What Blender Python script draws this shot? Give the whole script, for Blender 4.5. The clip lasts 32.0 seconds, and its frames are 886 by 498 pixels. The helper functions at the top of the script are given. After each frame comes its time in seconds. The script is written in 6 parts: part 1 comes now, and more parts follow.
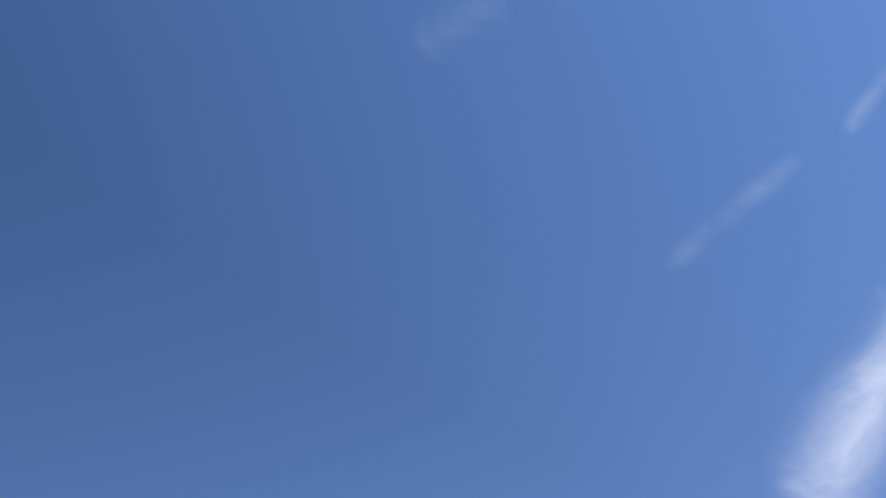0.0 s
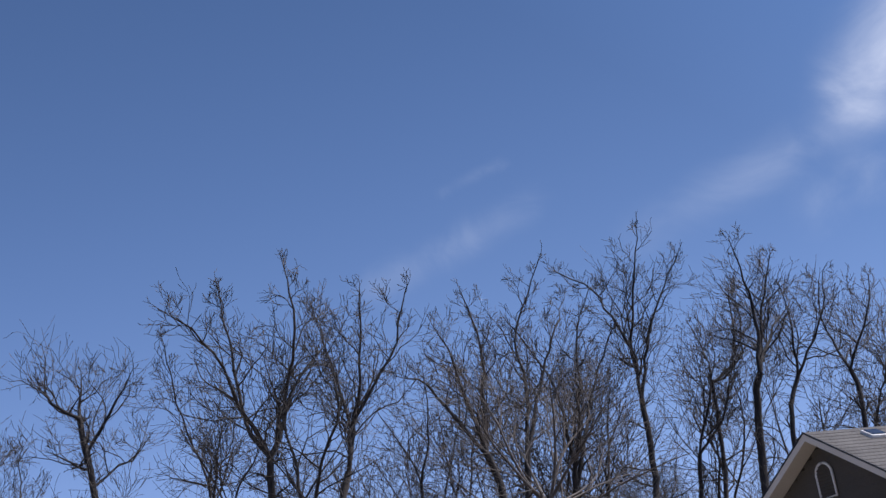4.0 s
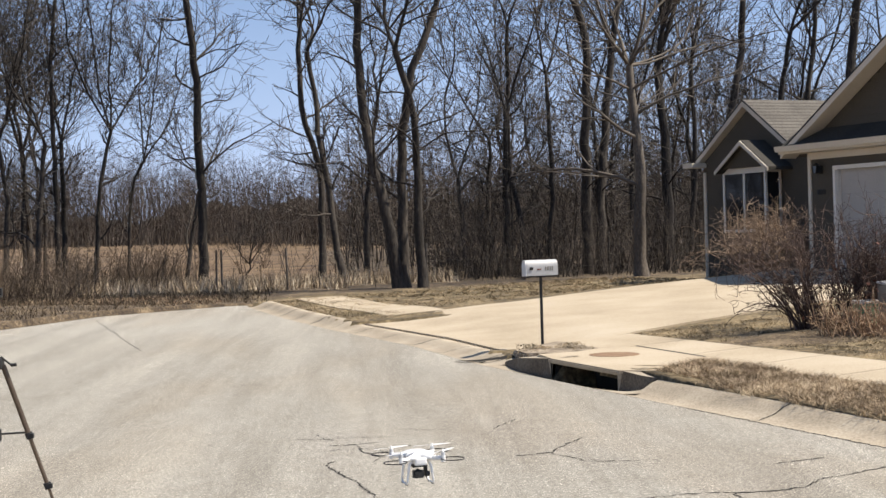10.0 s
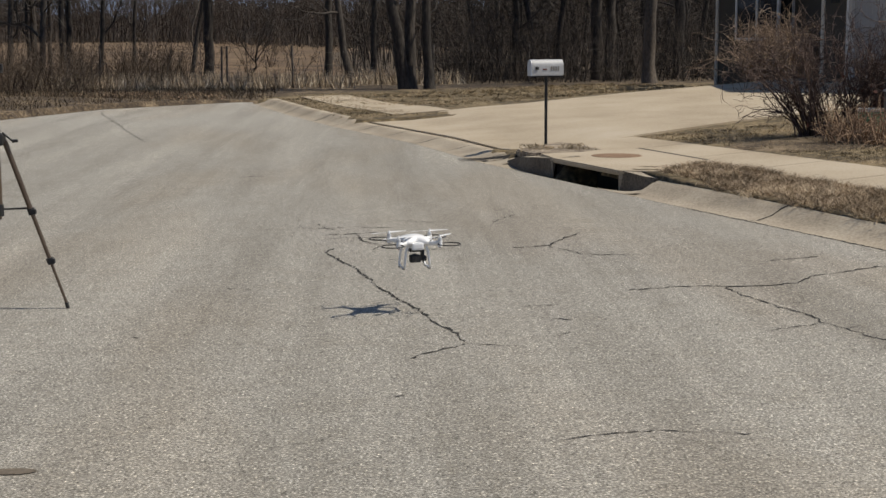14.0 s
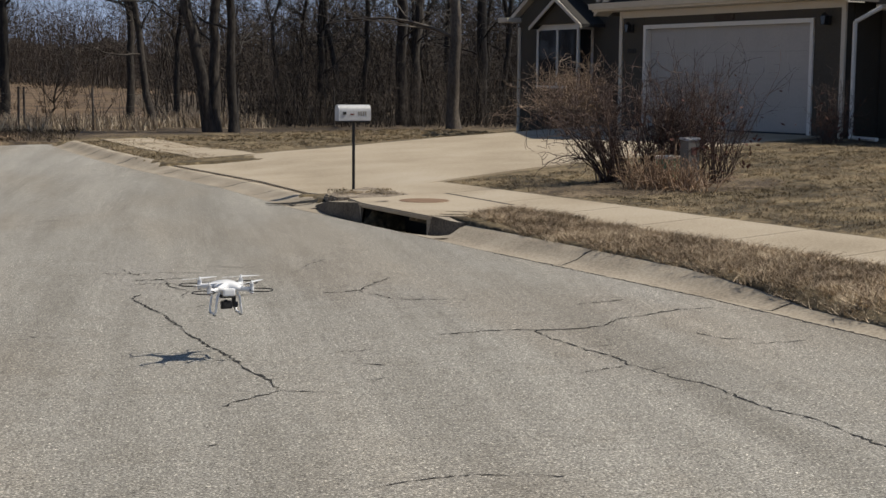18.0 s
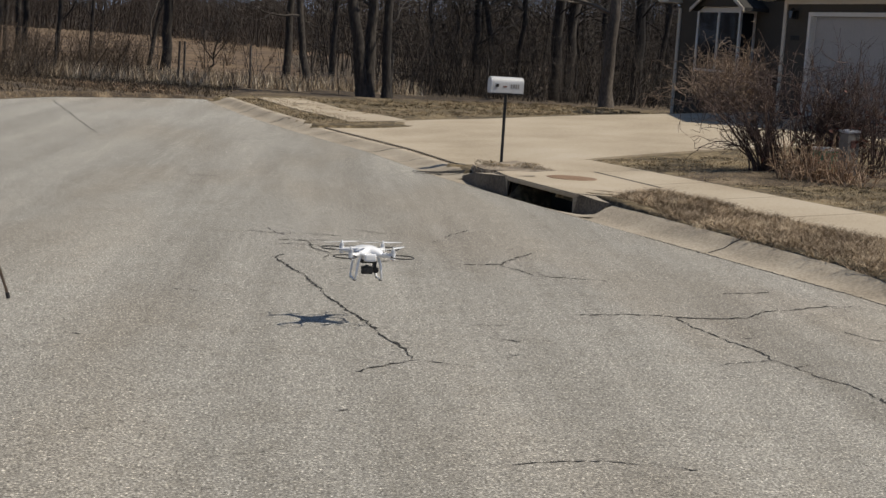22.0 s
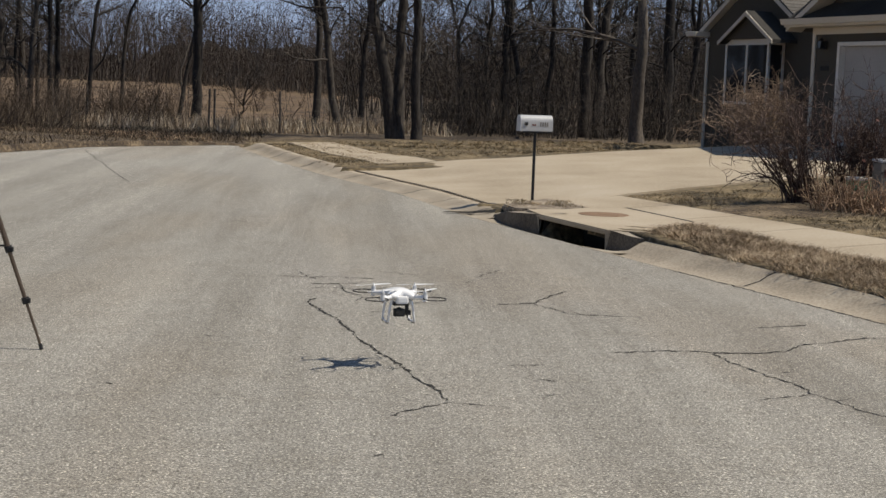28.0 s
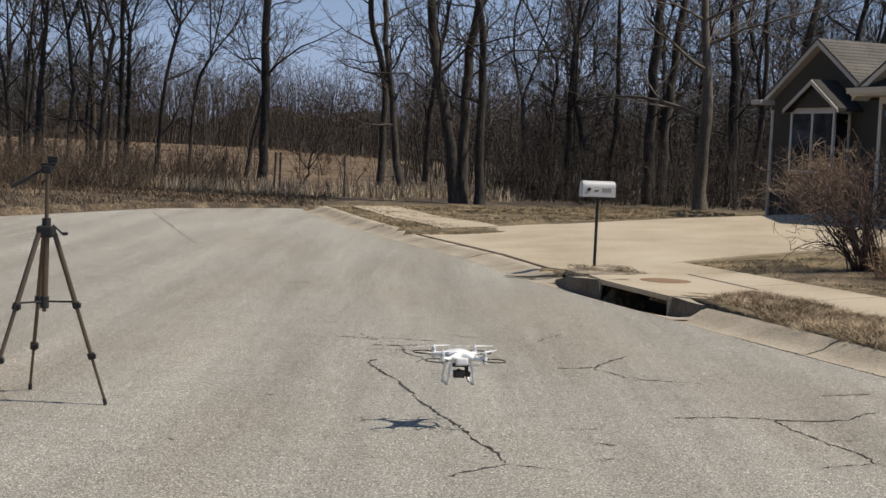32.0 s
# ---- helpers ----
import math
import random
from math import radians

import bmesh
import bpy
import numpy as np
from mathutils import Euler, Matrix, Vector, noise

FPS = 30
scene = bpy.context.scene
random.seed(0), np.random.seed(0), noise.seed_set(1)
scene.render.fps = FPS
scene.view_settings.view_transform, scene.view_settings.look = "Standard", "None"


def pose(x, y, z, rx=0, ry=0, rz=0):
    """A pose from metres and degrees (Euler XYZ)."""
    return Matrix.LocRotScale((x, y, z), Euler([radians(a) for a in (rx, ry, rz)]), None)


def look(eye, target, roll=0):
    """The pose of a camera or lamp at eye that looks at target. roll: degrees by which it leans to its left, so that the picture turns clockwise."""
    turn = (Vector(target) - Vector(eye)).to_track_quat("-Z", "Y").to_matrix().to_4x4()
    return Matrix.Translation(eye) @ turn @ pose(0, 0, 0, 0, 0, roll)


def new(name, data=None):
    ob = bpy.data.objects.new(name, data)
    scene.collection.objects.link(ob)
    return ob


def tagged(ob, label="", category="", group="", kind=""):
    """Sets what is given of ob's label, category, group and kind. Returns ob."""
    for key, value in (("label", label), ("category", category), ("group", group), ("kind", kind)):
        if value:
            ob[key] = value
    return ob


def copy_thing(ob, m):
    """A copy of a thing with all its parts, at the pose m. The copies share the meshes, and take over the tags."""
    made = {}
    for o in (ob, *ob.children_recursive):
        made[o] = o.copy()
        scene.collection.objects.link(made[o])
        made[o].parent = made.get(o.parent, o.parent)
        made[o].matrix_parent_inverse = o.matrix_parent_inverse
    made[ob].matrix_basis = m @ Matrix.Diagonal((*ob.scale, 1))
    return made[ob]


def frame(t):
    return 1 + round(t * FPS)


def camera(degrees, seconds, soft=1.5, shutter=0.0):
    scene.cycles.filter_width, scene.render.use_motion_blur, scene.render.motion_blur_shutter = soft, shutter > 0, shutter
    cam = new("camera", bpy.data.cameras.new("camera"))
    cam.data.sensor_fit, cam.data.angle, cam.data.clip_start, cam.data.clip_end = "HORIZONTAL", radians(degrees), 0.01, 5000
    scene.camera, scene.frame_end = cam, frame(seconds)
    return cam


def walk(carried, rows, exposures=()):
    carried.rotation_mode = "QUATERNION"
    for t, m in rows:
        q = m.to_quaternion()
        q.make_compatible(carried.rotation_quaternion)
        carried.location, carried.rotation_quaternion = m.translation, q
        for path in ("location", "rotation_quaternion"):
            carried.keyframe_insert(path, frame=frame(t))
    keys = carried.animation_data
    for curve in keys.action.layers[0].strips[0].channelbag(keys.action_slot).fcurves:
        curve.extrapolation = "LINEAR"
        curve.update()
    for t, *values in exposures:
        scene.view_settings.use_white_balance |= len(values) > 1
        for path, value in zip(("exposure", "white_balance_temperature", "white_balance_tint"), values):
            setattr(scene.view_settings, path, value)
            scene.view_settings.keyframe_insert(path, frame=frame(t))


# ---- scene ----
# ---- camera and walk ----
cam = camera(34.3, 32.0, soft=1.5)
PATH = [
    (0.0, -0.030, 0.021, 1.640, 123.20, 10.47, -6.69),
    (0.5, -0.032, 0.023, 1.640, 121.18, 9.69, -7.08),
    (1.0, -0.036, 0.025, 1.638, 118.99, 9.19, -7.92),
    (1.5, -0.042, 0.030, 1.635, 116.65, 9.19, -7.96),
    (2.0, -0.050, 0.036, 1.631, 115.01, 8.92, -7.40),
    (2.5, -0.071, 0.051, 1.622, 112.38, 8.28, -6.08),
    (4.5, -0.123, 0.094, 1.650, 106.48, 9.98, -4.67),
    (5.0, -0.137, 0.107, 1.664, 105.43, 10.48, -2.87),
    (5.5, -0.151, 0.112, 1.684, 102.79, 6.88, -2.48),
    (6.0, -0.183, 0.130, 1.719, 98.41, 4.73, -2.57),
    (6.5, -0.234, 0.152, 1.755, 96.50, 5.82, -3.18),
    (7.0, -0.224, 0.132, 1.775, 95.56, 3.96, -5.04),
    (7.5, -0.231, 0.107, 1.794, 93.53, 3.95, -5.60),
    (8.0, -0.205, 0.061, 1.792, 94.04, 3.32, -5.79),
    (8.5, -0.152, -0.003, 1.769, 92.75, 2.72, -6.22),
    (9.0, -0.068, -0.041, 1.755, 90.53, 2.21, -7.07),
    (9.5, -0.011, -0.057, 1.739, 89.80, 0.91, -4.35),
    (10.0, 0.037, -0.075, 1.723, 89.27, 1.75, -3.12),
    (10.5, 0.047, -0.078, 1.690, 88.65, 1.35, -3.01),
    (11.0, 0.037, -0.082, 1.645, 85.64, 1.29, -2.16),
    (11.5, 0.039, -0.073, 1.635, 82.73, 0.33, -0.80),
    (12.0, 0.052, -0.067, 1.631, 81.93, 1.34, -0.30),
    (12.5, 0.055, -0.077, 1.619, 82.24, 0.64, -0.25),
    (13.0, 0.061, -0.085, 1.617, 81.51, -0.70, -1.01),
    (13.5, 0.065, -0.103, 1.614, 81.65, -0.08, -2.27),
    (15.5, 0.106, -0.118, 1.605, 81.09, 0.30, -3.88),
    (16.0, 0.114, -0.106, 1.601, 81.50, 0.27, -6.23),
    (16.5, 0.111, -0.109, 1.608, 81.97, -0.45, -6.08),
    (17.0, 0.079, -0.116, 1.610, 82.83, 0.94, -6.83),
    (17.5, 0.035, -0.126, 1.619, 82.73, -0.32, -9.25),
    (18.0, 0.024, -0.098, 1.619, 83.32, -0.50, -10.52),
    (18.5, 0.037, -0.066, 1.621, 83.53, -2.07, -8.76),
    (19.0, 0.064, -0.040, 1.624, 83.18, -1.23, -8.36),
    (19.5, 0.055, -0.038, 1.626, 83.44, -1.65, -7.75),
    (20.0, 0.044, -0.036, 1.642, 83.75, -2.78, -7.33),
    (20.5, 0.041, -0.021, 1.635, 84.17, -2.31, -7.12),
    (21.0, 0.035, -0.010, 1.630, 84.32, -2.79, -6.21),
    (21.5, 0.033, 0.002, 1.611, 83.91, -3.03, -5.33),
    (22.0, 0.034, 0.001, 1.614, 82.05, -3.57, -4.39),
    (22.5, 0.036, 0.006, 1.615, 82.13, -2.90, -3.86),
    (23.0, 0.036, 0.008, 1.613, 82.47, -2.33, -3.60),
    (23.5, 0.048, 0.012, 1.616, 82.35, -2.15, -3.90),
    (24.0, 0.055, 0.024, 1.623, 82.51, -1.72, -4.35),
    (24.5, 0.062, 0.043, 1.620, 82.65, -0.70, -4.14),
    (25.0, 0.067, 0.026, 1.623, 83.18, -0.64, -4.03),
    (25.5, 0.082, 0.033, 1.615, 82.96, -0.55, -5.41),
    (27.5, 0.056, 0.052, 1.615, 83.32, -1.24, -3.74),
    (28.0, 0.047, 0.054, 1.612, 83.59, -1.99, -3.25),
    (28.5, 0.035, 0.062, 1.622, 84.35, -1.75, -2.31),
    (29.0, 0.017, 0.054, 1.633, 85.52, -1.07, 0.22),
    (29.5, 0.029, 0.034, 1.619, 86.04, -1.02, 1.11),
    (30.0, 0.035, 0.030, 1.609, 85.16, -0.78, 1.43),
    (30.5, 0.029, 0.038, 1.617, 84.13, 0.22, 1.65),
    (31.0, 0.032, 0.033, 1.637, 85.56, -0.66, 1.92),
    (31.5, 0.053, 0.018, 1.617, 86.95, -1.39, 1.61),
    (32.0, 0.055, -0.000, 1.597, 86.10, -2.53, -0.70),
]
EXPOSURES = [  # seconds, stops, kelvin, tint
    (0.0, 0.36, 5750, 17), (4.5, 0.28, 5900, 18), (6.0, 0.7, 6350, 14), (7.0, 1.03, 6650, 13), (8.0, 1.13, 6850, 12), (9.0, 1.0, 7150, 11), (10.0, 0.68, 7150, 10), (10.6, 0.6, 7150, 9), (11.0, 0.22, 7150, 9), (11.6, -0.1, 7050, 9), (12.2, -0.15, 7050, 9),
    (13.5, -0.15, 7050, 9), (19.0, -0.17, 7000, 9), (25.0, -0.15, 7000, 9), (28.5, -0.12, 7050, 9), (32.0, 0.03, 7050, 9)]
walk(cam, [(r[0], pose(*r[1:])) for r in PATH], EXPOSURES)

# ---- light ----
SUN_AZ, SUN_EL = 96.0, 55.0   # degrees clockwise from +y, and above the horizon
sun_dir = Vector((math.sin(radians(SUN_AZ)) * math.cos(radians(SUN_EL)), math.cos(radians(SUN_AZ)) * math.cos(radians(SUN_EL)), math.sin(radians(SUN_EL))))
lamp = bpy.data.lights.new("sun", "SUN")
lamp.energy, lamp.angle, lamp.color = 4.75, radians(0.53), (1.0, 0.955, 0.88)
sun = new("sun", lamp)
sun.matrix_world = look((0, 0, 60), Vector((0, 0, 60)) - sun_dir)

world = bpy.data.worlds.new("sky")
scene.world = world
world.use_nodes = True
wn, wl = world.node_tree.nodes, world.node_tree.links
sky = wn.new("ShaderNodeTexSky")
sky.sky_type, sky.sun_disc = "NISHITA", False
sky.sun_elevation, sky.sun_rotation = radians(SUN_EL), radians(SUN_AZ)
sky.air_density, sky.dust_density, sky.ozone_density = 1.0, 0.4, 3.0
back = wn["Background"]
back.inputs["Strength"].default_value = 0.052
tc = wn.new("ShaderNodeTexCoord")


def wmath(op, a, b=None, c=None):
    n = wn.new("ShaderNodeMath")
    n.operation = op
    for i, v in enumerate((a, b, c)):
        if v is None:
            continue
        if isinstance(v, (int, float)):
            n.inputs[i].default_value = v
        else:
            wl.new(v, n.inputs[i])
    return n.outputs[0]


def wdot(v):
    n = wn.new("ShaderNodeVectorMath")
    n.operation = "DOT_PRODUCT"
    wl.new(tc.outputs["Generated"], n.inputs[0])
    n.inputs[1].default_value = v
    return n.outputs["Value"]


def sky_way(az, el):
    a, e = radians(az), radians(el)
    return Vector((math.sin(a) * math.cos(e), math.cos(a) * math.cos(e), math.sin(e)))


def wisp(az0, el0, az1, el1, width, scale, low, high, seed):
    """A streak of thin cloud along a great circle between two ways of the sky."""
    a, b = sky_way(az0, el0), sky_way(az1, el1)
    pole, mid = a.cross(b).normalized(), (a + b).normalized()
    along = math.acos(max(-1, min(1, a.dot(mid))))
    across = wmath("ABSOLUTE", wdot(pole))
    m1 = wmath("POWER", 2.718, wmath("MULTIPLY", wmath("POWER", wmath("DIVIDE", across, width), 2.0), -1.0))
    m2 = wmath("DIVIDE", wmath("SUBTRACT", wdot(mid), math.cos(along * 1.25)), 1 - math.cos(along * 1.25))
    mask = wmath("MULTIPLY", wmath("MAXIMUM", m1, 0.0), wmath("MINIMUM", wmath("MULTIPLY", wmath("MAXIMUM", m2, 0.0), 2.0), 1.0))
    mp = wn.new("ShaderNodeMapping")
    mp.vector_type = "POINT"
    tang = pole.cross(mid)
    mp.inputs["Rotation"].default_value = (0, 0, math.atan2(tang.y, tang.x))
    mp.inputs["Location"].default_value = (seed, seed * 0.37, 0)
    mp.inputs["Scale"].default_value = (scale, scale, scale * 1.5)
    wl.new(tc.outputs["Generated"], mp.inputs["Vector"])
    nz = wn.new("ShaderNodeTexNoise")
    nz.inputs["Scale"].default_value, nz.inputs["Detail"].default_value = 1.0, 7.0
    nz.inputs["Roughness"].default_value, nz.inputs["Distortion"].default_value = 0.55, 0.7
    wl.new(mp.outputs["Vector"], nz.inputs["Vector"])
    ramp = wn.new("ShaderNodeMapRange")
    ramp.interpolation_type = "SMOOTHSTEP"
    ramp.inputs["From Min"].default_value, ramp.inputs["From Max"].default_value = low, high
    wl.new(wmath("MULTIPLY", nz.outputs["Fac"], wmath("POWER", mask, 0.5)), ramp.inputs["Value"])
    return wmath("MULTIPLY", ramp.outputs["Result"], mask)


cloud = wisp(25.6, 18.8, 33.5, 25.4, 0.036, 11.0, 0.16, 0.85, 1.3)
WISPS = [  # azimuth and elevation of both ends, width, grain, thin to thick, seed; strength
    ((16.0, 16.0, 28.0, 19.2, 0.022, 15.0, 0.18, 0.95, 3.6), 0.27), ((23, 15.6, 33, 18.0, 0.026, 14.0, 0.25, 0.9, 9.2), 0.34),
    ((5.0, 15.8, 13.0, 18.4, 0.017, 19.0, 0.2, 0.95, 4.1), 0.24), ((8.6, 19.3, 11.8, 20.1, 0.007, 22.0, 0.25, 0.9, 5.5), 0.16),
    ((23.5, 29.7, 30.5, 31.9, 0.011, 17.0, 0.25, 0.9, 7.7), 0.17), ((32.8, 32.2, 36.0, 33.8, 0.008, 20.0, 0.2, 0.8, 2.9), 0.26),
    ((14.5, 40.6, 19.5, 41.6, 0.022, 16.0, 0.25, 0.9, 2.2), 0.16), ((22, 40.5, 25, 41.6, 0.012, 16.0, 0.3, 0.9, 6.4), 0.1)]
for args, k in WISPS:
    cloud = wmath("ADD", cloud, wmath("MULTIPLY", wisp(*args), k))
cloud = wmath("MINIMUM", cloud, 0.8)
tone = wn.new("ShaderNodeHueSaturation")
tone.inputs["Saturation"].default_value = 1.1
wl.new(sky.outputs["Color"], tone.inputs["Color"])
mixw = wn.new("ShaderNodeMixRGB")
wl.new(cloud, mixw.inputs["Fac"])
haze = wn.new("ShaderNodeMixRGB")
up = wmath("MAXIMUM", wdot((0, 0, 1)), 0.0)
wl.new(wmath("MULTIPLY", wmath("POWER", 2.718, wmath("MULTIPLY", up, -4.5)), 0.6), haze.inputs["Fac"])
glow = wn.new("ShaderNodeVectorMath")
glow.operation = "SCALE"
wl.new(tone.outputs["Color"], glow.inputs[0])
wl.new(wmath("ADD", wmath("MULTIPLY", wmath("MAXIMUM", wmath("SUBTRACT", wdot(sun_dir), 0.42), 0.0), 2.3), 1.0), glow.inputs["Scale"])
wl.new(glow.outputs["Vector"], haze.inputs["Color1"])
haze.inputs["Color2"].default_value = (4.8, 8.0, 17.6, 1)
pale = wn.new("ShaderNodeMixRGB")
wl.new(wmath("MULTIPLY", wmath("POWER", 2.718, wmath("MULTIPLY", up, -10.0)), 0.68), pale.inputs["Fac"])
wl.new(haze.outputs["Color"], pale.inputs["Color1"])
pale.inputs["Color2"].default_value = (8.5, 10.5, 14.5, 1)
wl.new(pale.outputs["Color"], mixw.inputs["Color1"])
mixw.inputs["Color2"].default_value = (10.5, 11.3, 12.6, 1)
wl.new(mixw.outputs["Color"], back.inputs["Color"])

# ---- materials ----


def mat(name, stops, rough=0.8, scale=4.0, fine=60.0, bump=0.3, metal=0.0, detail=6.0, stretch=(1, 1, 1), spread=0.25, depth=0.01, vary=0.0, island=0.0):
    """stops: two or three base colours, mixed by a coarse and a fine noise at real-world size."""
    m = bpy.data.materials.new(name)
    m.use_nodes = True
    n, l = m.node_tree.nodes, m.node_tree.links
    p = n["Principled BSDF"]
    p.inputs["Roughness"].default_value, p.inputs["Metallic"].default_value = rough, metal
    co = n.new("ShaderNodeTexCoord")
    mp = n.new("ShaderNodeMapping")
    mp.inputs["Scale"].default_value = stretch
    l.new(co.outputs["Object"], mp.inputs["Vector"])
    big, small = n.new("ShaderNodeTexNoise"), n.new("ShaderNodeTexNoise")
    for t, s, d in ((big, scale, detail), (small, fine, 3.0)):
        t.inputs["Scale"].default_value, t.inputs["Detail"].default_value = s, d
        l.new(mp.outputs["Vector"], t.inputs["Vector"])
    mx = n.new("ShaderNodeMath")
    mx.operation = "MULTIPLY_ADD"
    l.new(small.outputs["Fac"], mx.inputs[0])
    mx.inputs[1].default_value = 0.5
    hf = n.new("ShaderNodeMath")
    hf.operation = "MULTIPLY"
    l.new(big.outputs["Fac"], hf.inputs[0])
    hf.inputs[1].default_value = 0.5
    l.new(hf.outputs[0], mx.inputs[2])
    value = mx.outputs[0]
    if vary:
        oi = n.new("ShaderNodeObjectInfo")
        vr = n.new("ShaderNodeMath")
        vr.operation = "MULTIPLY_ADD"
        l.new(oi.outputs["Random"], vr.inputs[0])
        vr.inputs[1].default_value = vary
        l.new(value, vr.inputs[2])
        value = vr.outputs[0]
    if island:
        ge = n.new("ShaderNodeNewGeometry")
        vi = n.new("ShaderNodeMath")
        vi.operation = "MULTIPLY_ADD"
        l.new(ge.outputs["Random Per Island"], vi.inputs[0])
        vi.inputs[1].default_value = island
        off = n.new("ShaderNodeMath")
        off.operation = "SUBTRACT"
        l.new(value, off.inputs[0])
        off.inputs[1].default_value = island / 2
        l.new(off.outputs[0], vi.inputs[2])
        value = vi.outputs[0]
    cr = n.new("ShaderNodeValToRGB")
    els = cr.color_ramp.elements
    while len(els) < len(stops):
        els.new(0.5)
    for i, c in enumerate(stops):
        els[i].position = 0.5 + spread * (i / (len(stops) - 1) - 0.5) * 2 * 0.6
        els[i].color = (*c, 1)
    l.new(value, cr.inputs["Fac"])
    l.new(cr.outputs["Color"], p.inputs["Base Color"])
    if bump:
        b = n.new("ShaderNodeBump")
        b.inputs["Strength"].default_value, b.inputs["Distance"].default_value = bump, depth
        l.new(small.outputs["Fac"], b.inputs["Height"])
        l.new(b.outputs["Normal"], p.inputs["Normal"])
    return m


def plain(name, c, rough=0.5, metal=0.0):
    m = bpy.data.materials.new(name)
    m.use_nodes = True
    p = m.node_tree.nodes["Principled BSDF"]
    p.inputs["Base Color"].default_value, p.inputs["Roughness"].default_value, p.inputs["Metallic"].default_value = (*c, 1), rough, metal
    return m


def road_material():
    """Pale worn asphalt: bared aggregate, darker pits, and long faint streaks the way the wheels run."""
    m = bpy.data.materials.new("worn_asphalt")
    m.use_nodes = True
    n, l = m.node_tree.nodes, m.node_tree.links
    p = n["Principled BSDF"]
    p.inputs["Roughness"].default_value = 0.9
    co = n.new("ShaderNodeTexCoord")

    def noise_of(scale, detail, rough=0.5, rot=0.0, stretch=(1, 1, 1)):
        mp, t = n.new("ShaderNodeMapping"), n.new("ShaderNodeTexNoise")
        mp.inputs["Rotation"].default_value, mp.inputs["Scale"].default_value = (0, 0, rot), stretch
        l.new(co.outputs["Object"], mp.inputs["Vector"])
        l.new(mp.outputs["Vector"], t.inputs["Vector"])
        t.inputs["Scale"].default_value, t.inputs["Detail"].default_value, t.inputs["Roughness"].default_value = scale, detail, rough
        return t.outputs["Fac"]

    def ramp(v, stops):
        r = n.new("ShaderNodeValToRGB")
        while len(r.color_ramp.elements) < len(stops):
            r.color_ramp.elements.new(0.5)
        for e, (pos, c) in zip(r.color_ramp.elements, stops):
            e.position, e.color = pos, (*c, 1)
        l.new(v, r.inputs["Fac"])
        return r.outputs["Color"]

    def mix(kind, fac, a, b):
        x = n.new("ShaderNodeMixRGB")
        x.blend_type = kind
        x.inputs["Fac"].default_value = fac
        l.new(a, x.inputs["Color1"])
        l.new(b, x.inputs["Color2"])
        return x.outputs["Color"]

    grain = noise_of(82, 2.0, 0.62)
    stone = ramp(grain, [(0.33, (0.095, 0.087, 0.075)), (0.44, (0.208, 0.194, 0.167)), (0.55, (0.272, 0.256, 0.225)), (0.67, (0.5, 0.477, 0.435))])
    pits = ramp(noise_of(22, 5.0, 0.75), [(0.33, (0.46, 0.45, 0.435)), (0.43, (0.89, 0.89, 0.89)), (0.55, (1.05, 1.05, 1.04)), (0.65, (1.42, 1.41, 1.39))])
    streak = ramp(noise_of(1.7, 5.0, 0.65, radians(-15), (1, 0.06, 1)), [(0.34, (0.81, 0.8, 0.785)), (0.5, (1, 1, 1)), (0.66, (1.19, 1.19, 1.19))])
    stain = ramp(noise_of(0.5, 3.0, 0.5, radians(-15), (1, 0.25, 1)), [(0.38, (0.96, 0.925, 0.885)), (0.5, (1, 1, 1)), (0.62, (1.04, 1.045, 1.05))])
    specks = ramp(noise_of(62, 1.0, 0.5), [(0.3, (0.5, 0.48, 0.46)), (0.37, (1, 1, 1)), (0.635, (1, 1, 1)), (0.68, (2.0, 1.97, 1.92))])
    patchy = ramp(noise_of(3.2, 6.0, 0.7), [(0.36, (0.92, 0.91, 0.895)), (0.5, (1, 1, 1)), (0.66, (1.06, 1.06, 1.06))])
    c = mix("MULTIPLY", 1.0, mix("MULTIPLY", 1.0, mix("MULTIPLY", 1.0, stone, pits), streak), stain)
    c = mix("MULTIPLY", 1.0, mix("MULTIPLY", 1.0, c, specks), patchy)
    sep = n.new("ShaderNodeSeparateXYZ")
    l.new(co.outputs["Object"], sep.inputs[0])
    edge = n.new("ShaderNodeMath")
    edge.operation = "MULTIPLY_ADD"
    l.new(noise_of(0.35, 4.0, 0.6, 0, (1, 0.6, 1)), edge.inputs[0])
    edge.inputs[1].default_value = 9.0
    l.new(sep.outputs["Y"], edge.inputs[2])
    bare = n.new("ShaderNodeMapRange")
    bare.interpolation_type = "SMOOTHSTEP"
    bare.inputs["From Min"].default_value, bare.inputs["From Max"].default_value = 27.5, 33.5
    l.new(edge.outputs[0], bare.inputs["Value"])
    worn = ramp(bare.outputs["Result"], [(0.0, (1, 1, 1)), (1.0, (1.13, 1.14, 1.16))])
    c = mix("MULTIPLY", 1.0, c, worn)
    l.new(c, p.inputs["Base Color"])
    b = n.new("ShaderNodeBump")
    b.inputs["Strength"].default_value, b.inputs["Distance"].default_value = 0.6, 0.006
    l.new(grain, b.inputs["Height"])
    l.new(b.outputs["Normal"], p.inputs["Normal"])
    return m


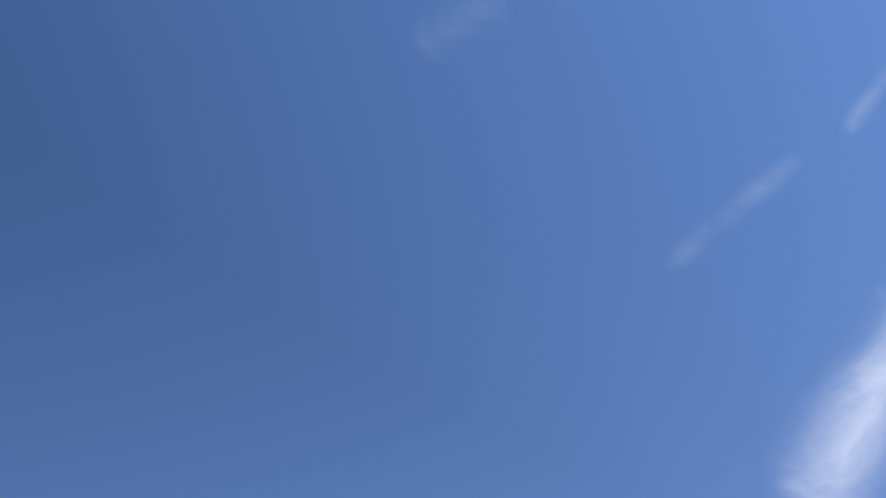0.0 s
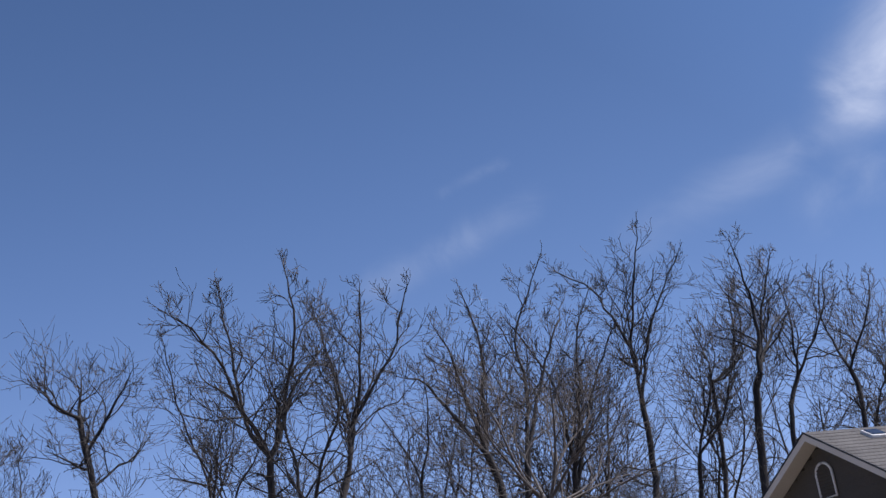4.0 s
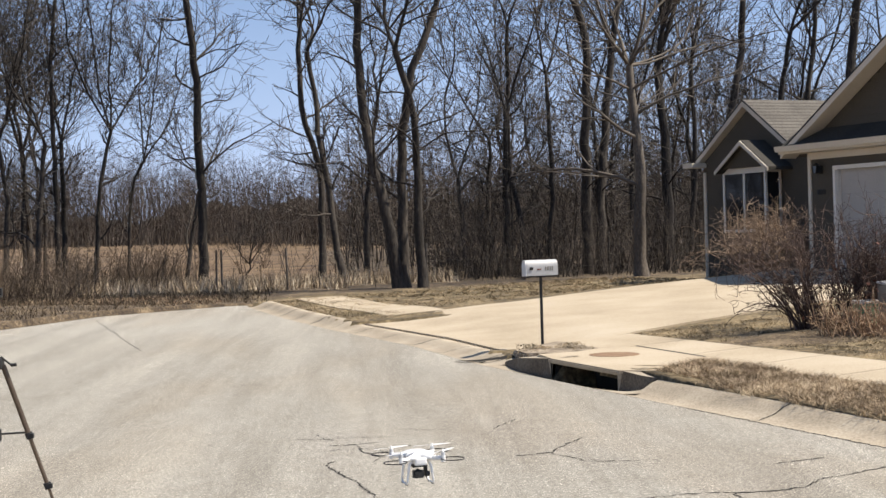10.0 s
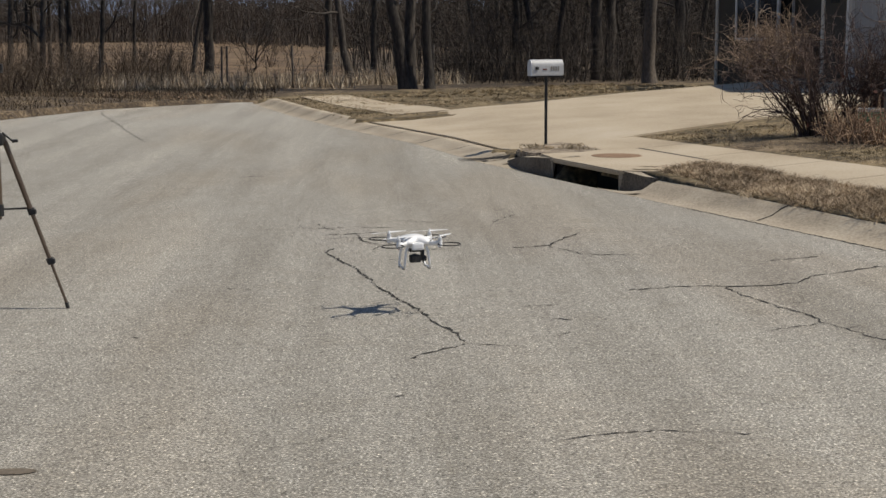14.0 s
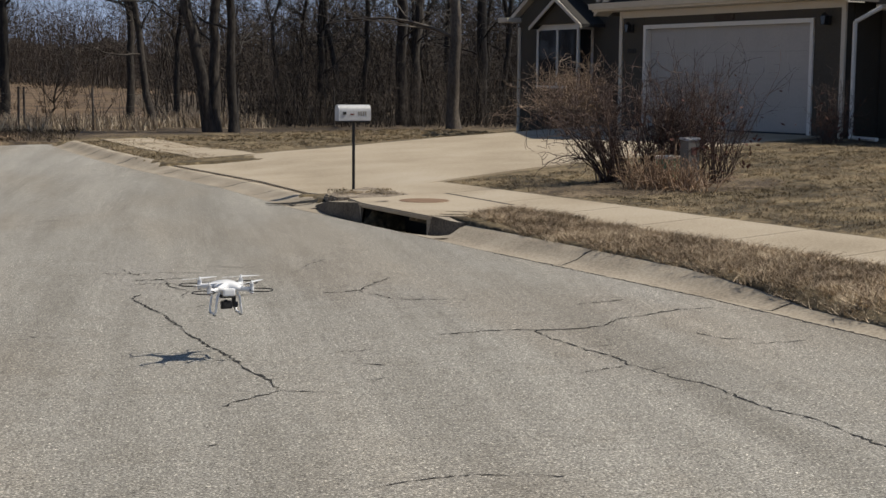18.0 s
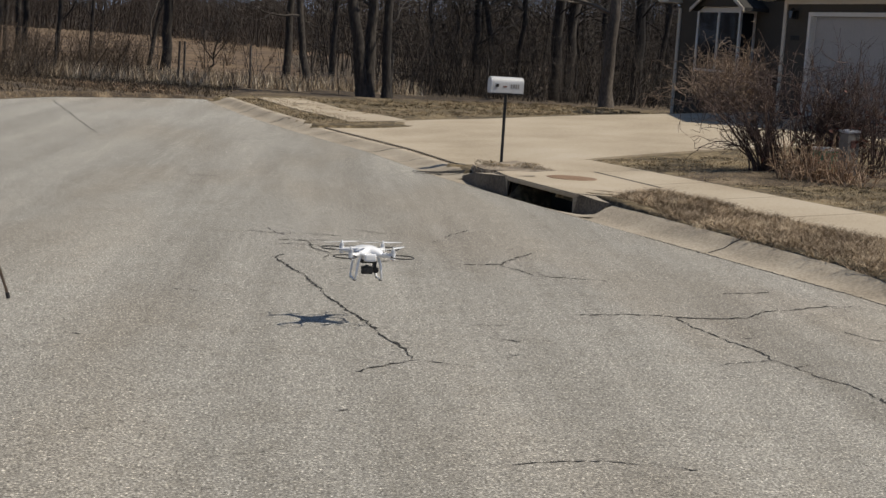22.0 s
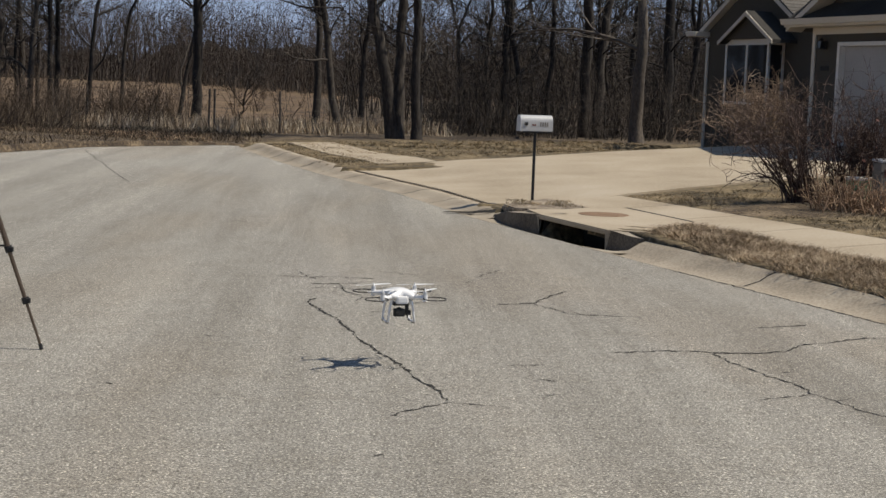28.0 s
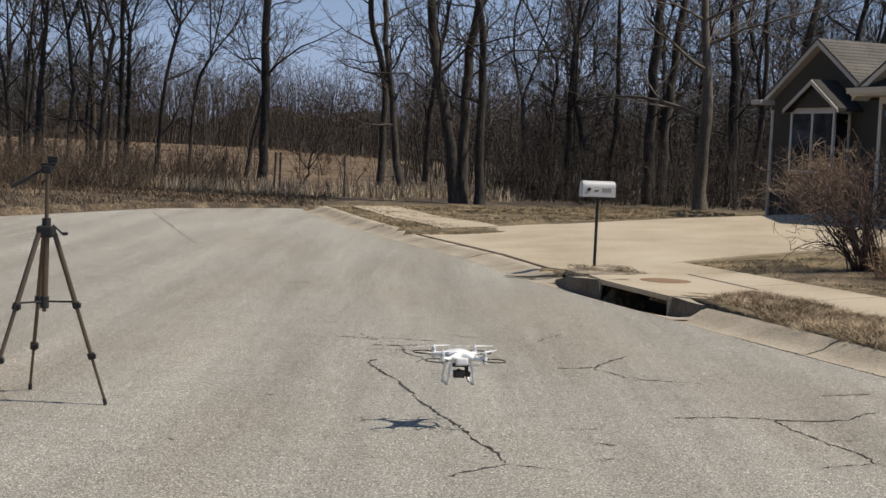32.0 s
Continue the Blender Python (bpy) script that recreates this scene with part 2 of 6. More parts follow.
M_ROAD = road_material()
M_CONC = mat("pale_concrete", [(0.29, 0.235, 0.165), (0.4, 0.33, 0.24), (0.47, 0.405, 0.315)], 0.9, 0.7, 45, 0.25, depth=0.003)
M_KERB = mat("dirty_concrete", [(0.215, 0.178, 0.132), (0.325, 0.275, 0.21), (0.425, 0.37, 0.29)], 0.9, 1.3, 40, 0.4, depth=0.004)
M_LAWN = mat("dormant_grass", [(0.055, 0.041, 0.021), (0.115, 0.084, 0.045), (0.235, 0.178, 0.1)], 0.95, 1.4, 13, 0.9, depth=0.02, spread=0.14)
M_PLAQUE = mat("dark_brown_wood", [(0.035, 0.022, 0.015), (0.07, 0.045, 0.03)], 0.7, 5, 60, 0.1, depth=0.002)
M_RIDGE = mat("far_wooded_rise", [(0.03, 0.023, 0.018), (0.043, 0.033, 0.027), (0.06, 0.047, 0.039)], 1.0, 0.15, 1.2, 0, stretch=(1.0, 1.0, 0.35), spread=0.2)
M_BOX = mat("weathered_white_enamel", [(0.4, 0.4, 0.4), (0.5, 0.5, 0.5)], 0.35, 3, 40, 0.05, depth=0.001)
M_DOOR = mat("garage_door_enamel", [(0.39, 0.365, 0.34), (0.46, 0.43, 0.4)], 0.55, 1.2, 30, 0.05, depth=0.001)
M_BLADE = mat("dry_grass_blade", [(0.065, 0.048, 0.024), (0.2, 0.148, 0.08), (0.49, 0.38, 0.24)], 0.9, 0.7, 5, 0, spread=0.15, island=0.16)
M_VERGE = mat("straw_verge_blade", [(0.1, 0.07, 0.043), (0.29, 0.212, 0.135), (0.6, 0.475, 0.33)], 0.9, 1.4, 9, 0, spread=0.22, island=0.24)
M_FIELD = mat("dry_field_grass", [(0.06, 0.035, 0.018), (0.125, 0.078, 0.04), (0.2, 0.135, 0.074)], 0.95, 0.25, 3.5, 0, spread=0.16)
M_LITTER = mat("leaf_litter", [(0.03, 0.02, 0.013), (0.085, 0.06, 0.036), (0.22, 0.165, 0.105)], 0.95, 1.6, 18, 0.9, depth=0.03, spread=0.2, island=0.2)
M_BARK = mat("grey_brown_bark", [(0.013, 0.0105, 0.0088), (0.03, 0.0245, 0.0205), (0.068, 0.056, 0.047)], 0.95, 1.2, 18, 0.8, stretch=(1, 1, 0.3), depth=0.03, vary=0.1)
M_BARK_PALE = mat("pale_maple_bark", [(0.06, 0.048, 0.038), (0.11, 0.089, 0.07), (0.18, 0.147, 0.116)], 0.8, 1.5, 25, 0.5, stretch=(1, 1, 0.4), depth=0.02)
M_TWIG = mat("bare_twig", [(0.017, 0.014, 0.012), (0.042, 0.035, 0.03), (0.125, 0.106, 0.091)], 0.85, 1.0, 8, 0, vary=0.08, island=0.26)
M_WOODS = mat("far_bare_woods", [(0.03, 0.022, 0.017), (0.058, 0.044, 0.036), (0.1, 0.079, 0.067)], 1.0, 0.1, 1.5, 0, island=0.3)
M_BUSH = mat("reddish_bare_stem", [(0.035, 0.02, 0.016), (0.078, 0.047, 0.037), (0.15, 0.1, 0.078)], 0.8, 2.0, 20, 0, island=0.25)
M_BUSH_TAN = mat("tan_bare_stem", [(0.1, 0.066, 0.045), (0.24, 0.166, 0.115), (0.44, 0.325, 0.235)], 0.8, 2.0, 20, 0, island=0.25)
M_SIDING = mat("grey_green_siding", [(0.052, 0.043, 0.031), (0.064, 0.053, 0.039), (0.075, 0.063, 0.047)], 0.75, 0.8, 30, 0.1, depth=0.002)
M_WHITE = mat("white_paint", [(0.68, 0.645, 0.59), (0.77, 0.735, 0.68)], 0.55, 1.2, 30, 0.05, depth=0.001)
M_CREAM = mat("cream_trim_paint", [(0.56, 0.5, 0.41), (0.65, 0.585, 0.49)], 0.6, 1.2, 30, 0.05, depth=0.001)
M_ROOF = mat("brown_shingle", [(0.056, 0.05, 0.043), (0.085, 0.076, 0.066), (0.122, 0.11, 0.096)], 0.95, 1.3, 20, 0.5, depth=0.006, vary=0.06)
M_DARK = plain("void_black", (0.012, 0.012, 0.012), 0.9)
M_GLASS = plain("window_glass", (0.02, 0.022, 0.025), 0.05)
M_BLACK = mat("black_plastic", [(0.011, 0.011, 0.011), (0.022, 0.021, 0.02)], 0.6, 10, 120, 0)
M_DRONE = mat("gloss_white_plastic", [(0.8, 0.8, 0.8), (0.86, 0.86, 0.86)], 0.25, 8, 80, 0)
M_RUST = mat("rusty_iron", [(0.14, 0.08, 0.045), (0.22, 0.135, 0.08), (0.28, 0.185, 0.115)], 0.85, 5, 60, 0.4, depth=0.003)
M_BRONZE = mat("bronze_anodised_tube", [(0.1, 0.07, 0.048), (0.15, 0.108, 0.076)], 0.4, 6, 80, 0, metal=0.5)
M_STEEL = mat("galvanised_steel", [(0.5, 0.51, 0.53), (0.62, 0.63, 0.65)], 0.4, 6, 60, 0.1, metal=0.3, depth=0.001)
# near-black for the shade down cracks, joints and gaps
M_GAP_SHADOW = mat("crack_shadow", [(0.012, 0.011, 0.01), (0.03, 0.027, 0.024)], 0.95, 6, 60, 0)
M_GREY = mat("grey_utility_plastic", [(0.2, 0.185, 0.16), (0.27, 0.25, 0.22)], 0.7, 4, 50, 0.05, depth=0.001)
# oil stain colour, and the shade painted into the inlet's wing walls
M_SHADE_STAIN = mat("stain_shade_concrete", [(0.07, 0.055, 0.04), (0.13, 0.105, 0.078), (0.2, 0.168, 0.128)], 0.9, 3.0, 40, 0.4, depth=0.004)
M_GRAVEL = mat("pale_gravelly_soil", [(0.1, 0.076, 0.052), (0.23, 0.185, 0.135), (0.4, 0.335, 0.26)], 0.95, 4.0, 26, 0.8, depth=0.02, spread=0.16)
M_STREAK = mat("kerb_streak", [(0.11, 0.09, 0.067), (0.2, 0.17, 0.132), (0.3, 0.262, 0.21)], 0.9, 3.0, 40, 0.3, depth=0.003, spread=0.18)
M_BRAMBLE = mat("brown_bramble_stem", [(0.045, 0.03, 0.02), (0.1, 0.07, 0.047), (0.19, 0.14, 0.098)], 0.9, 0.8, 8, 0, island=0.3)
M_STALK = mat("dry_tan_stalk", [(0.12, 0.07, 0.042), (0.26, 0.165, 0.1), (0.46, 0.33, 0.22)], 0.85, 2.0, 20, 0, island=0.3)
# a darkened copy of M_ROOF that stands in for shade
M_ROOF_SHADE = mat("shaded_shingle", [(0.022, 0.02, 0.018), (0.034, 0.031, 0.027), (0.05, 0.045, 0.04)], 0.95, 1.3, 20, 0.5, depth=0.006)
M_RED = plain("faded_red_print", (0.17, 0.075, 0.06), 0.7)
M_GREEN = plain("green_plastic", (0.12, 0.3, 0.16), 0.5)
M_THICKET = mat("brown_thicket_stem", [(0.014, 0.0105, 0.0085), (0.037, 0.0285, 0.023), (0.11, 0.088, 0.072)], 0.95, 0.4, 3, 0, island=0.35)
M_STRAW = mat("tall_straw_grass", [(0.16, 0.112, 0.07), (0.36, 0.275, 0.185), (0.68, 0.57, 0.43)], 0.95, 0.6, 6, 0, spread=0.3, island=0.3)
M_WIRE = plain("dull_fence_wire", (0.1, 0.09, 0.085), 0.7, 0.3)
M_REDLEAF = mat("rust_red_dead_leaf", [(0.07, 0.022, 0.014), (0.13, 0.042, 0.026)], 0.8, 4, 20, 0)

# ---- mesh helpers ----


def part(name, bm, material, parent, label=""):
    """Links a bmesh, or ready mesh data, as one mesh object under a thing or part."""
    if isinstance(bm, bmesh.types.BMesh):
        me = bpy.data.meshes.new(name)
        bm.to_mesh(me)
        bm.free()
        me.materials.append(material)
    else:
        me = bm
    ob = new(name, me)
    ob.parent = parent
    if label:
        tagged(ob, label)
    return ob


def thing(name, m, label, category, group="", kind=""):
    ob = new(name)
    ob.empty_display_size = 0.1
    ob.matrix_world = m
    return tagged(ob, label, category, group, kind)


def box(sx, sy, sz, at=(0, 0, 0), bevel=0.0, rot=None, bm=None):
    """A box with its centre at at."""
    bm = bm or bmesh.new()
    r = bmesh.ops.create_cube(bm, size=1)
    vs = r["verts"]
    bmesh.ops.scale(bm, vec=(sx, sy, sz), verts=vs)
    if bevel:
        es = list({e for v in vs for e in v.link_edges})
        g = bmesh.ops.bevel(bm, geom=es, offset=bevel, segments=2, affect="EDGES", profile=0.6)
        vs = list({v for q in g["faces"] for v in q.verts} | {v for v in vs if v.is_valid})
    if rot is not None:
        bmesh.ops.rotate(bm, cent=(0, 0, 0), matrix=rot, verts=vs)
    bmesh.ops.translate(bm, vec=at, verts=vs)
    return bm


def prism(outline, depth, axis="y", at=0.0):
    """An outline of (a, b) pairs drawn out along an axis: y takes (x, z), z takes (x, y), x takes (y, z)."""
    bm = bmesh.new()
    def put(a, b, d):
        return {"y": (a, d, b), "z": (a, b, d), "x": (d, a, b)}[axis]
    lo = [bm.verts.new(put(a, b, at)) for a, b in outline]
    hi = [bm.verts.new(put(a, b, at + depth)) for a, b in outline]
    bm.faces.new(lo)
    bm.faces.new(hi[::-1])
    for i in range(len(outline)):
        j = (i + 1) % len(outline)
        bm.faces.new((lo[j], lo[i], hi[i], hi[j]))
    bmesh.ops.recalc_face_normals(bm, faces=bm.faces)
    return bm


def tubes(paths, sides=6):
    """Tapered tubes along paths of (points n x 3, radii n): vertices and faces for a mesh."""
    verts, faces, base = [], [], 0
    ang = np.arange(sides) * 2 * np.pi / sides
    ca, sa = np.cos(ang)[None, None, :, None], np.sin(ang)[None, None, :, None]
    lots = {}
    for p, r in paths:
        lots.setdefault(len(p), ([], []))
        lots[len(p)][0].append(p)
        lots[len(p)][1].append(r)
    for n, (ps, rs) in lots.items():
        p, r = np.array(ps, float), np.array(rs, float)
        m = len(p)
        d = np.gradient(p, axis=1)
        d /= np.linalg.norm(d, axis=2)[:, :, None] + 1e-9
        ref = np.where(np.abs(d[:, :1, :1]) < 0.8, np.array([1.0, 0, 0]), np.array([0, 1.0, 0]))
        a = np.cross(d, np.broadcast_to(ref, d.shape))
        a /= np.linalg.norm(a, axis=2)[:, :, None] + 1e-9
        b = np.cross(d, a)
        ring = p[:, :, None, :] + r[:, :, None, None] * (ca * a[:, :, None, :] + sa * b[:, :, None, :])
        verts.append(ring.reshape(-1, 3))
        i = (np.arange(m)[:, None, None] * n + np.arange(n - 1)[None, :, None]) * sides + base
        k = np.arange(sides)[None, None, :]
        k2 = (k + 1) % sides
        faces.append(np.stack(np.broadcast_arrays(i + k, i + k2, i + sides + k2, i + sides + k), -1).reshape(-1, 4))
        base += m * n * sides
    return np.concatenate(verts), np.concatenate(faces)


def fast_mesh(name, verts, quads, material, smooth=True):
    me = bpy.data.meshes.new(name)
    nv, nf = len(verts), len(quads)
    k = quads.shape[1]
    me.vertices.add(nv)
    me.vertices.foreach_set("co", np.asarray(verts, np.float32).ravel())
    me.loops.add(nf * k)
    me.loops.foreach_set("vertex_index", np.asarray(quads, np.int32).ravel())
    me.polygons.add(nf)
    me.polygons.foreach_set("loop_start", np.arange(nf, dtype=np.int32) * k)
    me.polygons.foreach_set("use_smooth", np.full(nf, smooth))
    me.materials.append(material)
    me.update(calc_edges=True)
    return me


def tube_part(name, paths, material, parent, sides=8, label=""):
    v, q = tubes(paths, sides)
    return part(name, fast_mesh(name, v, q, material), material, parent, label)


def tubes_mesh(paths, material=None, sides=8):
    v, q = tubes(paths, sides)
    return fast_mesh("tube", v, q, material or M_BLACK)


def rod(p, q, r, sides=10, r2=None, bm=None):
    """A closed rod from p to q."""
    bm = bm or bmesh.new()
    p, q = Vector(p), Vector(q)
    m = Matrix.Translation((p + q) / 2) @ (q - p).to_track_quat("Z", "Y").to_matrix().to_4x4()
    bmesh.ops.create_cone(bm, cap_ends=True, segments=sides, radius1=r, radius2=r if r2 is None else r2, depth=(q - p).length, matrix=m)
    return bm


# ---- the plan ----
# The house frame: u runs along its front away from the camera, s out towards the road.
HOUSE = (11.69, 25.2)
E1, NN = (-0.354, 0.935), (-0.935, -0.354)
EDGE_R = [(10.9, -16), (4.46, 8.25), (4.0, 10.03), (3.26, 12.29), (2.89, 13.43), (2.3, 15.4), (1.43, 18.2), (0.67, 21.62), (-0.7, 26.05), (-1.75, 30.06), (-2.91, 35.4)]
EDGE_L = [(2.3, -16), (-5.37, 16.04), (-6.61, 21.21), (-7.95, 27.0), (-6.04, 33.0), (-3.3, 36.1)]


def us(x, y):
    dx, dy = x - HOUSE[0], y - HOUSE[1]
    return dx * E1[0] + dy * E1[1], dx * NN[0] + dy * NN[1]


def at_us(u, s):
    return HOUSE[0] + u * E1[0] + s * NN[0], HOUSE[1] + u * E1[1] + s * NN[1]


def smooth(a, b, v):
    t = np.clip((v - a) / (b - a), 0, 1)
    return t * t * (3 - 2 * t)


def yard(x, y):
    """The height of the yard and of what lies round the road."""
    u, s = us(x, y)
    z = 0.06 + 0.55 * (1 - np.clip(s, 0, 11.2) / 11.2)
    z = z * (1 - 0.62 * smooth(5.8, 11, u)) * (1 - smooth(13, 26, u))
    return z * smooth(-40, -22, u) + 0.02


def road_side(y, pts):
    ys = [p[1] for p in pts]
    return np.interp(y, ys, [p[0] for p in pts])


def ground_height(x, y):
    xr, xl = road_side(y, EDGE_R), road_side(y, EDGE_L)
    right = yard(x, y)
    bank = 0.10 + 0.16 * smooth(0.5, 4, xl - x)
    beyond = 0.02 + 0.10 * smooth(36, 39, y) - 0.1 * smooth(40, 60, y)
    z = np.where(x > (xr + xl) / 2, right, bank)
    z = z * (1 - smooth(34, 38, y)) + beyond * smooth(34, 38, y) + np.where(x > xr, right, 0) * smooth(34, 38, y) * 0.3
    field = 1.0 * smooth(60, 170, y) * smooth(6, -30, x)
    drain = ((x - 2.66) / 0.5) ** 2 + ((y - 15.8) / 0.9) ** 2 < 1
    inside = (x > xl - 0.42) & (x < xr + 0.42) & (y < 36.0) & (y > -16)
    apron = (x > xr) & (x < xr + 2.3) & (y > 19.3) & (y < 26.0)
    return np.where(drain, -0.75, np.where(inside | apron, -0.1, z + field))


# ---- ground ----
xs = np.unique(np.concatenate([np.linspace(-900, -60, 15), np.linspace(-60, -14, 24), np.arange(-14, 17, 0.16), np.linspace(17, 60, 22), np.linspace(60, 900, 15)]))
ys = np.unique(np.concatenate([np.linspace(-600, -16, 12), np.arange(-16, 6, 0.25), np.arange(6, 40, 0.16), np.arange(40, 45, 0.4), np.linspace(45, 100, 30), np.linspace(100, 260, 14), np.linspace(300, 1500, 8)]))
gx, gy = np.meshgrid(xs, ys)
gz = ground_height(gx, gy)
gz = gz + 6.0 * smooth(230, 600, gy) + 0.0 * gx
jit = np.random.RandomState(4).rand(*gx.shape) * 0.012
gz = gz + np.where(gz > -0.05, jit, 0)
nx, ny = len(xs), len(ys)
idx = np.arange(nx * ny).reshape(ny, nx)
quads = np.stack([idx[:-1, :-1], idx[:-1, 1:], idx[1:, 1:], idx[1:, :-1]], -1).reshape(-1, 4)
ground = new("ground", fast_mesh("ground", np.stack([gx, gy, gz], -1).reshape(-1, 3), quads, M_LAWN, True))
ground.data.materials.append(M_FIELD)
ground.data.materials.append(M_LITTER)
cx, cy = gx[:-1, :-1].ravel(), gy[:-1, :-1].ravel()
cu = us(cx, cy)[0]
far_field = ((cy > 50) & (cx < -0.05 * cy + 2)) | (cy > 130)
litter = ((cy > 36.5) | (cx < road_side(cy, EDGE_L)) | (cu > 9.5)) & ~far_field & (cx < 60)
grass_strip = (cu < 16.5) & (cx > road_side(cy, EDGE_R))
ground.data.polygons.foreach_set("material_index", np.where(far_field, 1, np.where(litter & ~grass_strip, 2, 0)).astype(np.int32))
tagged(ground, "dormant brown lawn, leaf litter and dry field", "ground", kind="structure")

# ---- road ----
rows_y = np.concatenate([np.linspace(-16, 27, 60), np.linspace(27.3, 36.0, 24)])
cols = np.linspace(0, 1, 25)
rv = []
for y in rows_y:
    a, b = float(road_side(y, EDGE_L)), float(road_side(y, EDGE_R))
    for c in cols:
        rv.append((a + (b - a) * c, y, 0.0))
ri = np.arange(len(rows_y) * 25).reshape(len(rows_y), 25)
rq = np.stack([ri[:-1, :-1], ri[:-1, 1:], ri[1:, 1:], ri[1:, :-1]], -1).reshape(-1, 4)
road = new("road", fast_mesh("road", np.array(rv), rq, M_ROAD, True))
tagged(road, "worn pale grey asphalt road with long cracks", "road", kind="structure")


def crack(points, width, seed):
    """A jagged, dark open crack in the asphalt along a rough line."""
    rng = np.random.RandomState(seed)
    pts = [np.array(points[0], float)]
    for a, b in zip(points[:-1], points[1:]):
        a, b = np.array(a, float), np.array(b, float)
        n = max(2, int(np.linalg.norm(b - a) / 0.033))
        side = np.array([-(b - a)[1], (b - a)[0]]) / np.linalg.norm(b - a)
        w = np.cumsum(rng.randn(n)) * min(0.0045, 0.05 / n) + rng.randn(n) * 0.008
        w -= np.linspace(0, w[-1], n)
        for i in range(1, n + 1):
            pts.append(a + (b - a) * i / n + side * w[i - 1])
    pts = np.array(pts)
    d = np.gradient(pts, axis=0)
    nrm = np.stack([-d[:, 1], d[:, 0]], 1)
    nrm /= np.linalg.norm(nrm, axis=1)[:, None] + 1e-9
    w = width * (0.15 + 1.25 * rng.rand(len(pts)) ** 1.5)
    w = w * (1 + 0.9 * np.abs(d[:, 0]) / (np.linalg.norm(d, axis=1) + 1e-9))
    w[0] = w[-1] = 0.001
    v = np.concatenate([np.c_[pts + nrm * w[:, None] / 2, np.full(len(pts), 0.003)], np.c_[pts - nrm * w[:, None] / 2, np.full(len(pts), 0.003)]])
    n = len(pts)
    q = np.stack([np.arange(n - 1), np.arange(1, n), np.arange(1, n) + n, np.arange(n - 1) + n], 1)
    return part("crack", fast_mesh("crack", v, q, M_GAP_SHADOW, False), M_GAP_SHADOW, road)


CRACKS = [
    ([(-0.24, 10.86), (-0.3, 10.63), (-0.13, 10.05), (0.0, 9.52), (0.13, 8.92), (0.26, 8.5), (0.38, 8.0), (0.48, 7.62), (0.56, 7.31)], 0.021), ([(0.56, 7.31), (0.73, 7.24), (0.85, 7.24)], 0.008),
    ([(0.56, 7.31), (0.4, 7.16), (0.23, 6.97)], 0.011), ([(0.13, 8.92), (0.05, 8.88)], 0.006), ([(0.22, 8.15), (0.34, 8.2)], 0.006),
    ([(-0.32, 11.58), (-0.08, 11.65), (0.13, 11.75)], 0.014), ([(-0.08, 11.59), (-0.02, 11.18), (0.1, 11.0), (0.04, 10.7)], 0.012), ([(-0.45, 12.3), (-0.27, 11.88)], 0.01), ([(0.15, 10.19), (0.34, 10.31)], 0.007),
    ([(1.12, 10.72), (1.41, 10.83), (1.58, 11.2), (1.76, 11.55)], 0.012), ([(1.4, 10.79), (1.58, 10.42), (1.73, 10.33), (2.14, 10.29)], 0.01), ([(1.09, 12.26), (1.34, 12.82)], 0.01), ([(0.95, 11.9), (1.2, 12.3)], 0.008),
    ([(1.67, 8.84), (2.04, 8.95), (2.32, 8.92), (2.63, 8.94), (2.83, 9.02), (3.02, 9.28), (3.52, 9.59), (3.86, 9.67)], 0.013),
    ([(2.32, 8.92), (2.37, 8.56), (2.45, 8.28), (2.57, 7.99), (2.57, 7.72), (2.66, 7.55), (2.72, 7.31), (2.82, 7.18), (2.86, 6.92), (2.91, 6.66), (2.97, 6.48), (3.06, 6.3), (3.15, 5.76), (3.4, 4.9)], 0.026),
    ([(2.25, 7.54), (2.47, 7.64), (2.57, 7.68)], 0.007), ([(2.66, 7.55), (2.78, 7.62)], 0.006), ([(2.51, 8.29), (2.7, 8.34)], 0.006), ([(2.84, 9.92), (3.05, 10.01), (3.31, 10.12)], 0.007),
    ([(3.33, 8.72), (3.45, 8.46), (3.57, 8.41)], 0.006), ([(3.56, 8.25), (3.95, 8.32)], 0.008), ([(1.02, 7.5), (1.16, 7.55)], 0.006), ([(0.94, 8.33), (1.15, 8.37)], 0.006), ([(0.77, 6.8), (0.8, 6.74)], 0.012),
    ([(0.78, 5.44), (0.95, 5.52), (1.25, 5.56), (1.6, 5.5)], 0.004), ([(-0.62, 12.05), (-0.4, 12.0), (-0.12, 12.06), (0.22, 12.0)], 0.007), ([(-0.35, 11.3), (-0.18, 11.42), (0.06, 11.36), (0.38, 11.48)], 0.008), ([(0.06, 11.36), (0.16, 11.16), (0.34, 11.1)], 0.007),
    ([(0.2, 10.75), (0.42, 10.68), (0.66, 10.72)], 0.006), ([(0.3, 12.5), (0.52, 12.3), (0.74, 12.34)], 0.006), ([(1.02, 7.98), (1.2, 7.9)], 0.006), ([(-0.9, 9.1), (-0.72, 9.06)], 0.006), ([(0.1, 6.2), (0.24, 6.24)], 0.005), ([(-1.3, 7.6), (-1.2, 7.58)], 0.008),
    ([(-5.84, 31.5), (-5.6, 30.4), (-5.3, 29.4), (-5.05, 28.3), (-4.7, 27.1), (-4.42, 25.9), (-4.05, 24.5), (-3.5, 22.5)], 0.013), ([(-1.55, 16.6), (-1.2, 16.65)], 0.015),
    ([(4.9, 6.55), (4.46, 8.25), (4.0, 10.03), (3.26, 12.29), (2.98, 13.1)], 0.014), ([(1.16, 18.52), (1.44, 18.5), (1.66, 18.62)], 0.05)]
for i, (pts, w) in enumerate(CRACKS):
    crack(pts, max(w, 0.008) * min(1.2, pts[-1][1] / 9.0), i + 3)


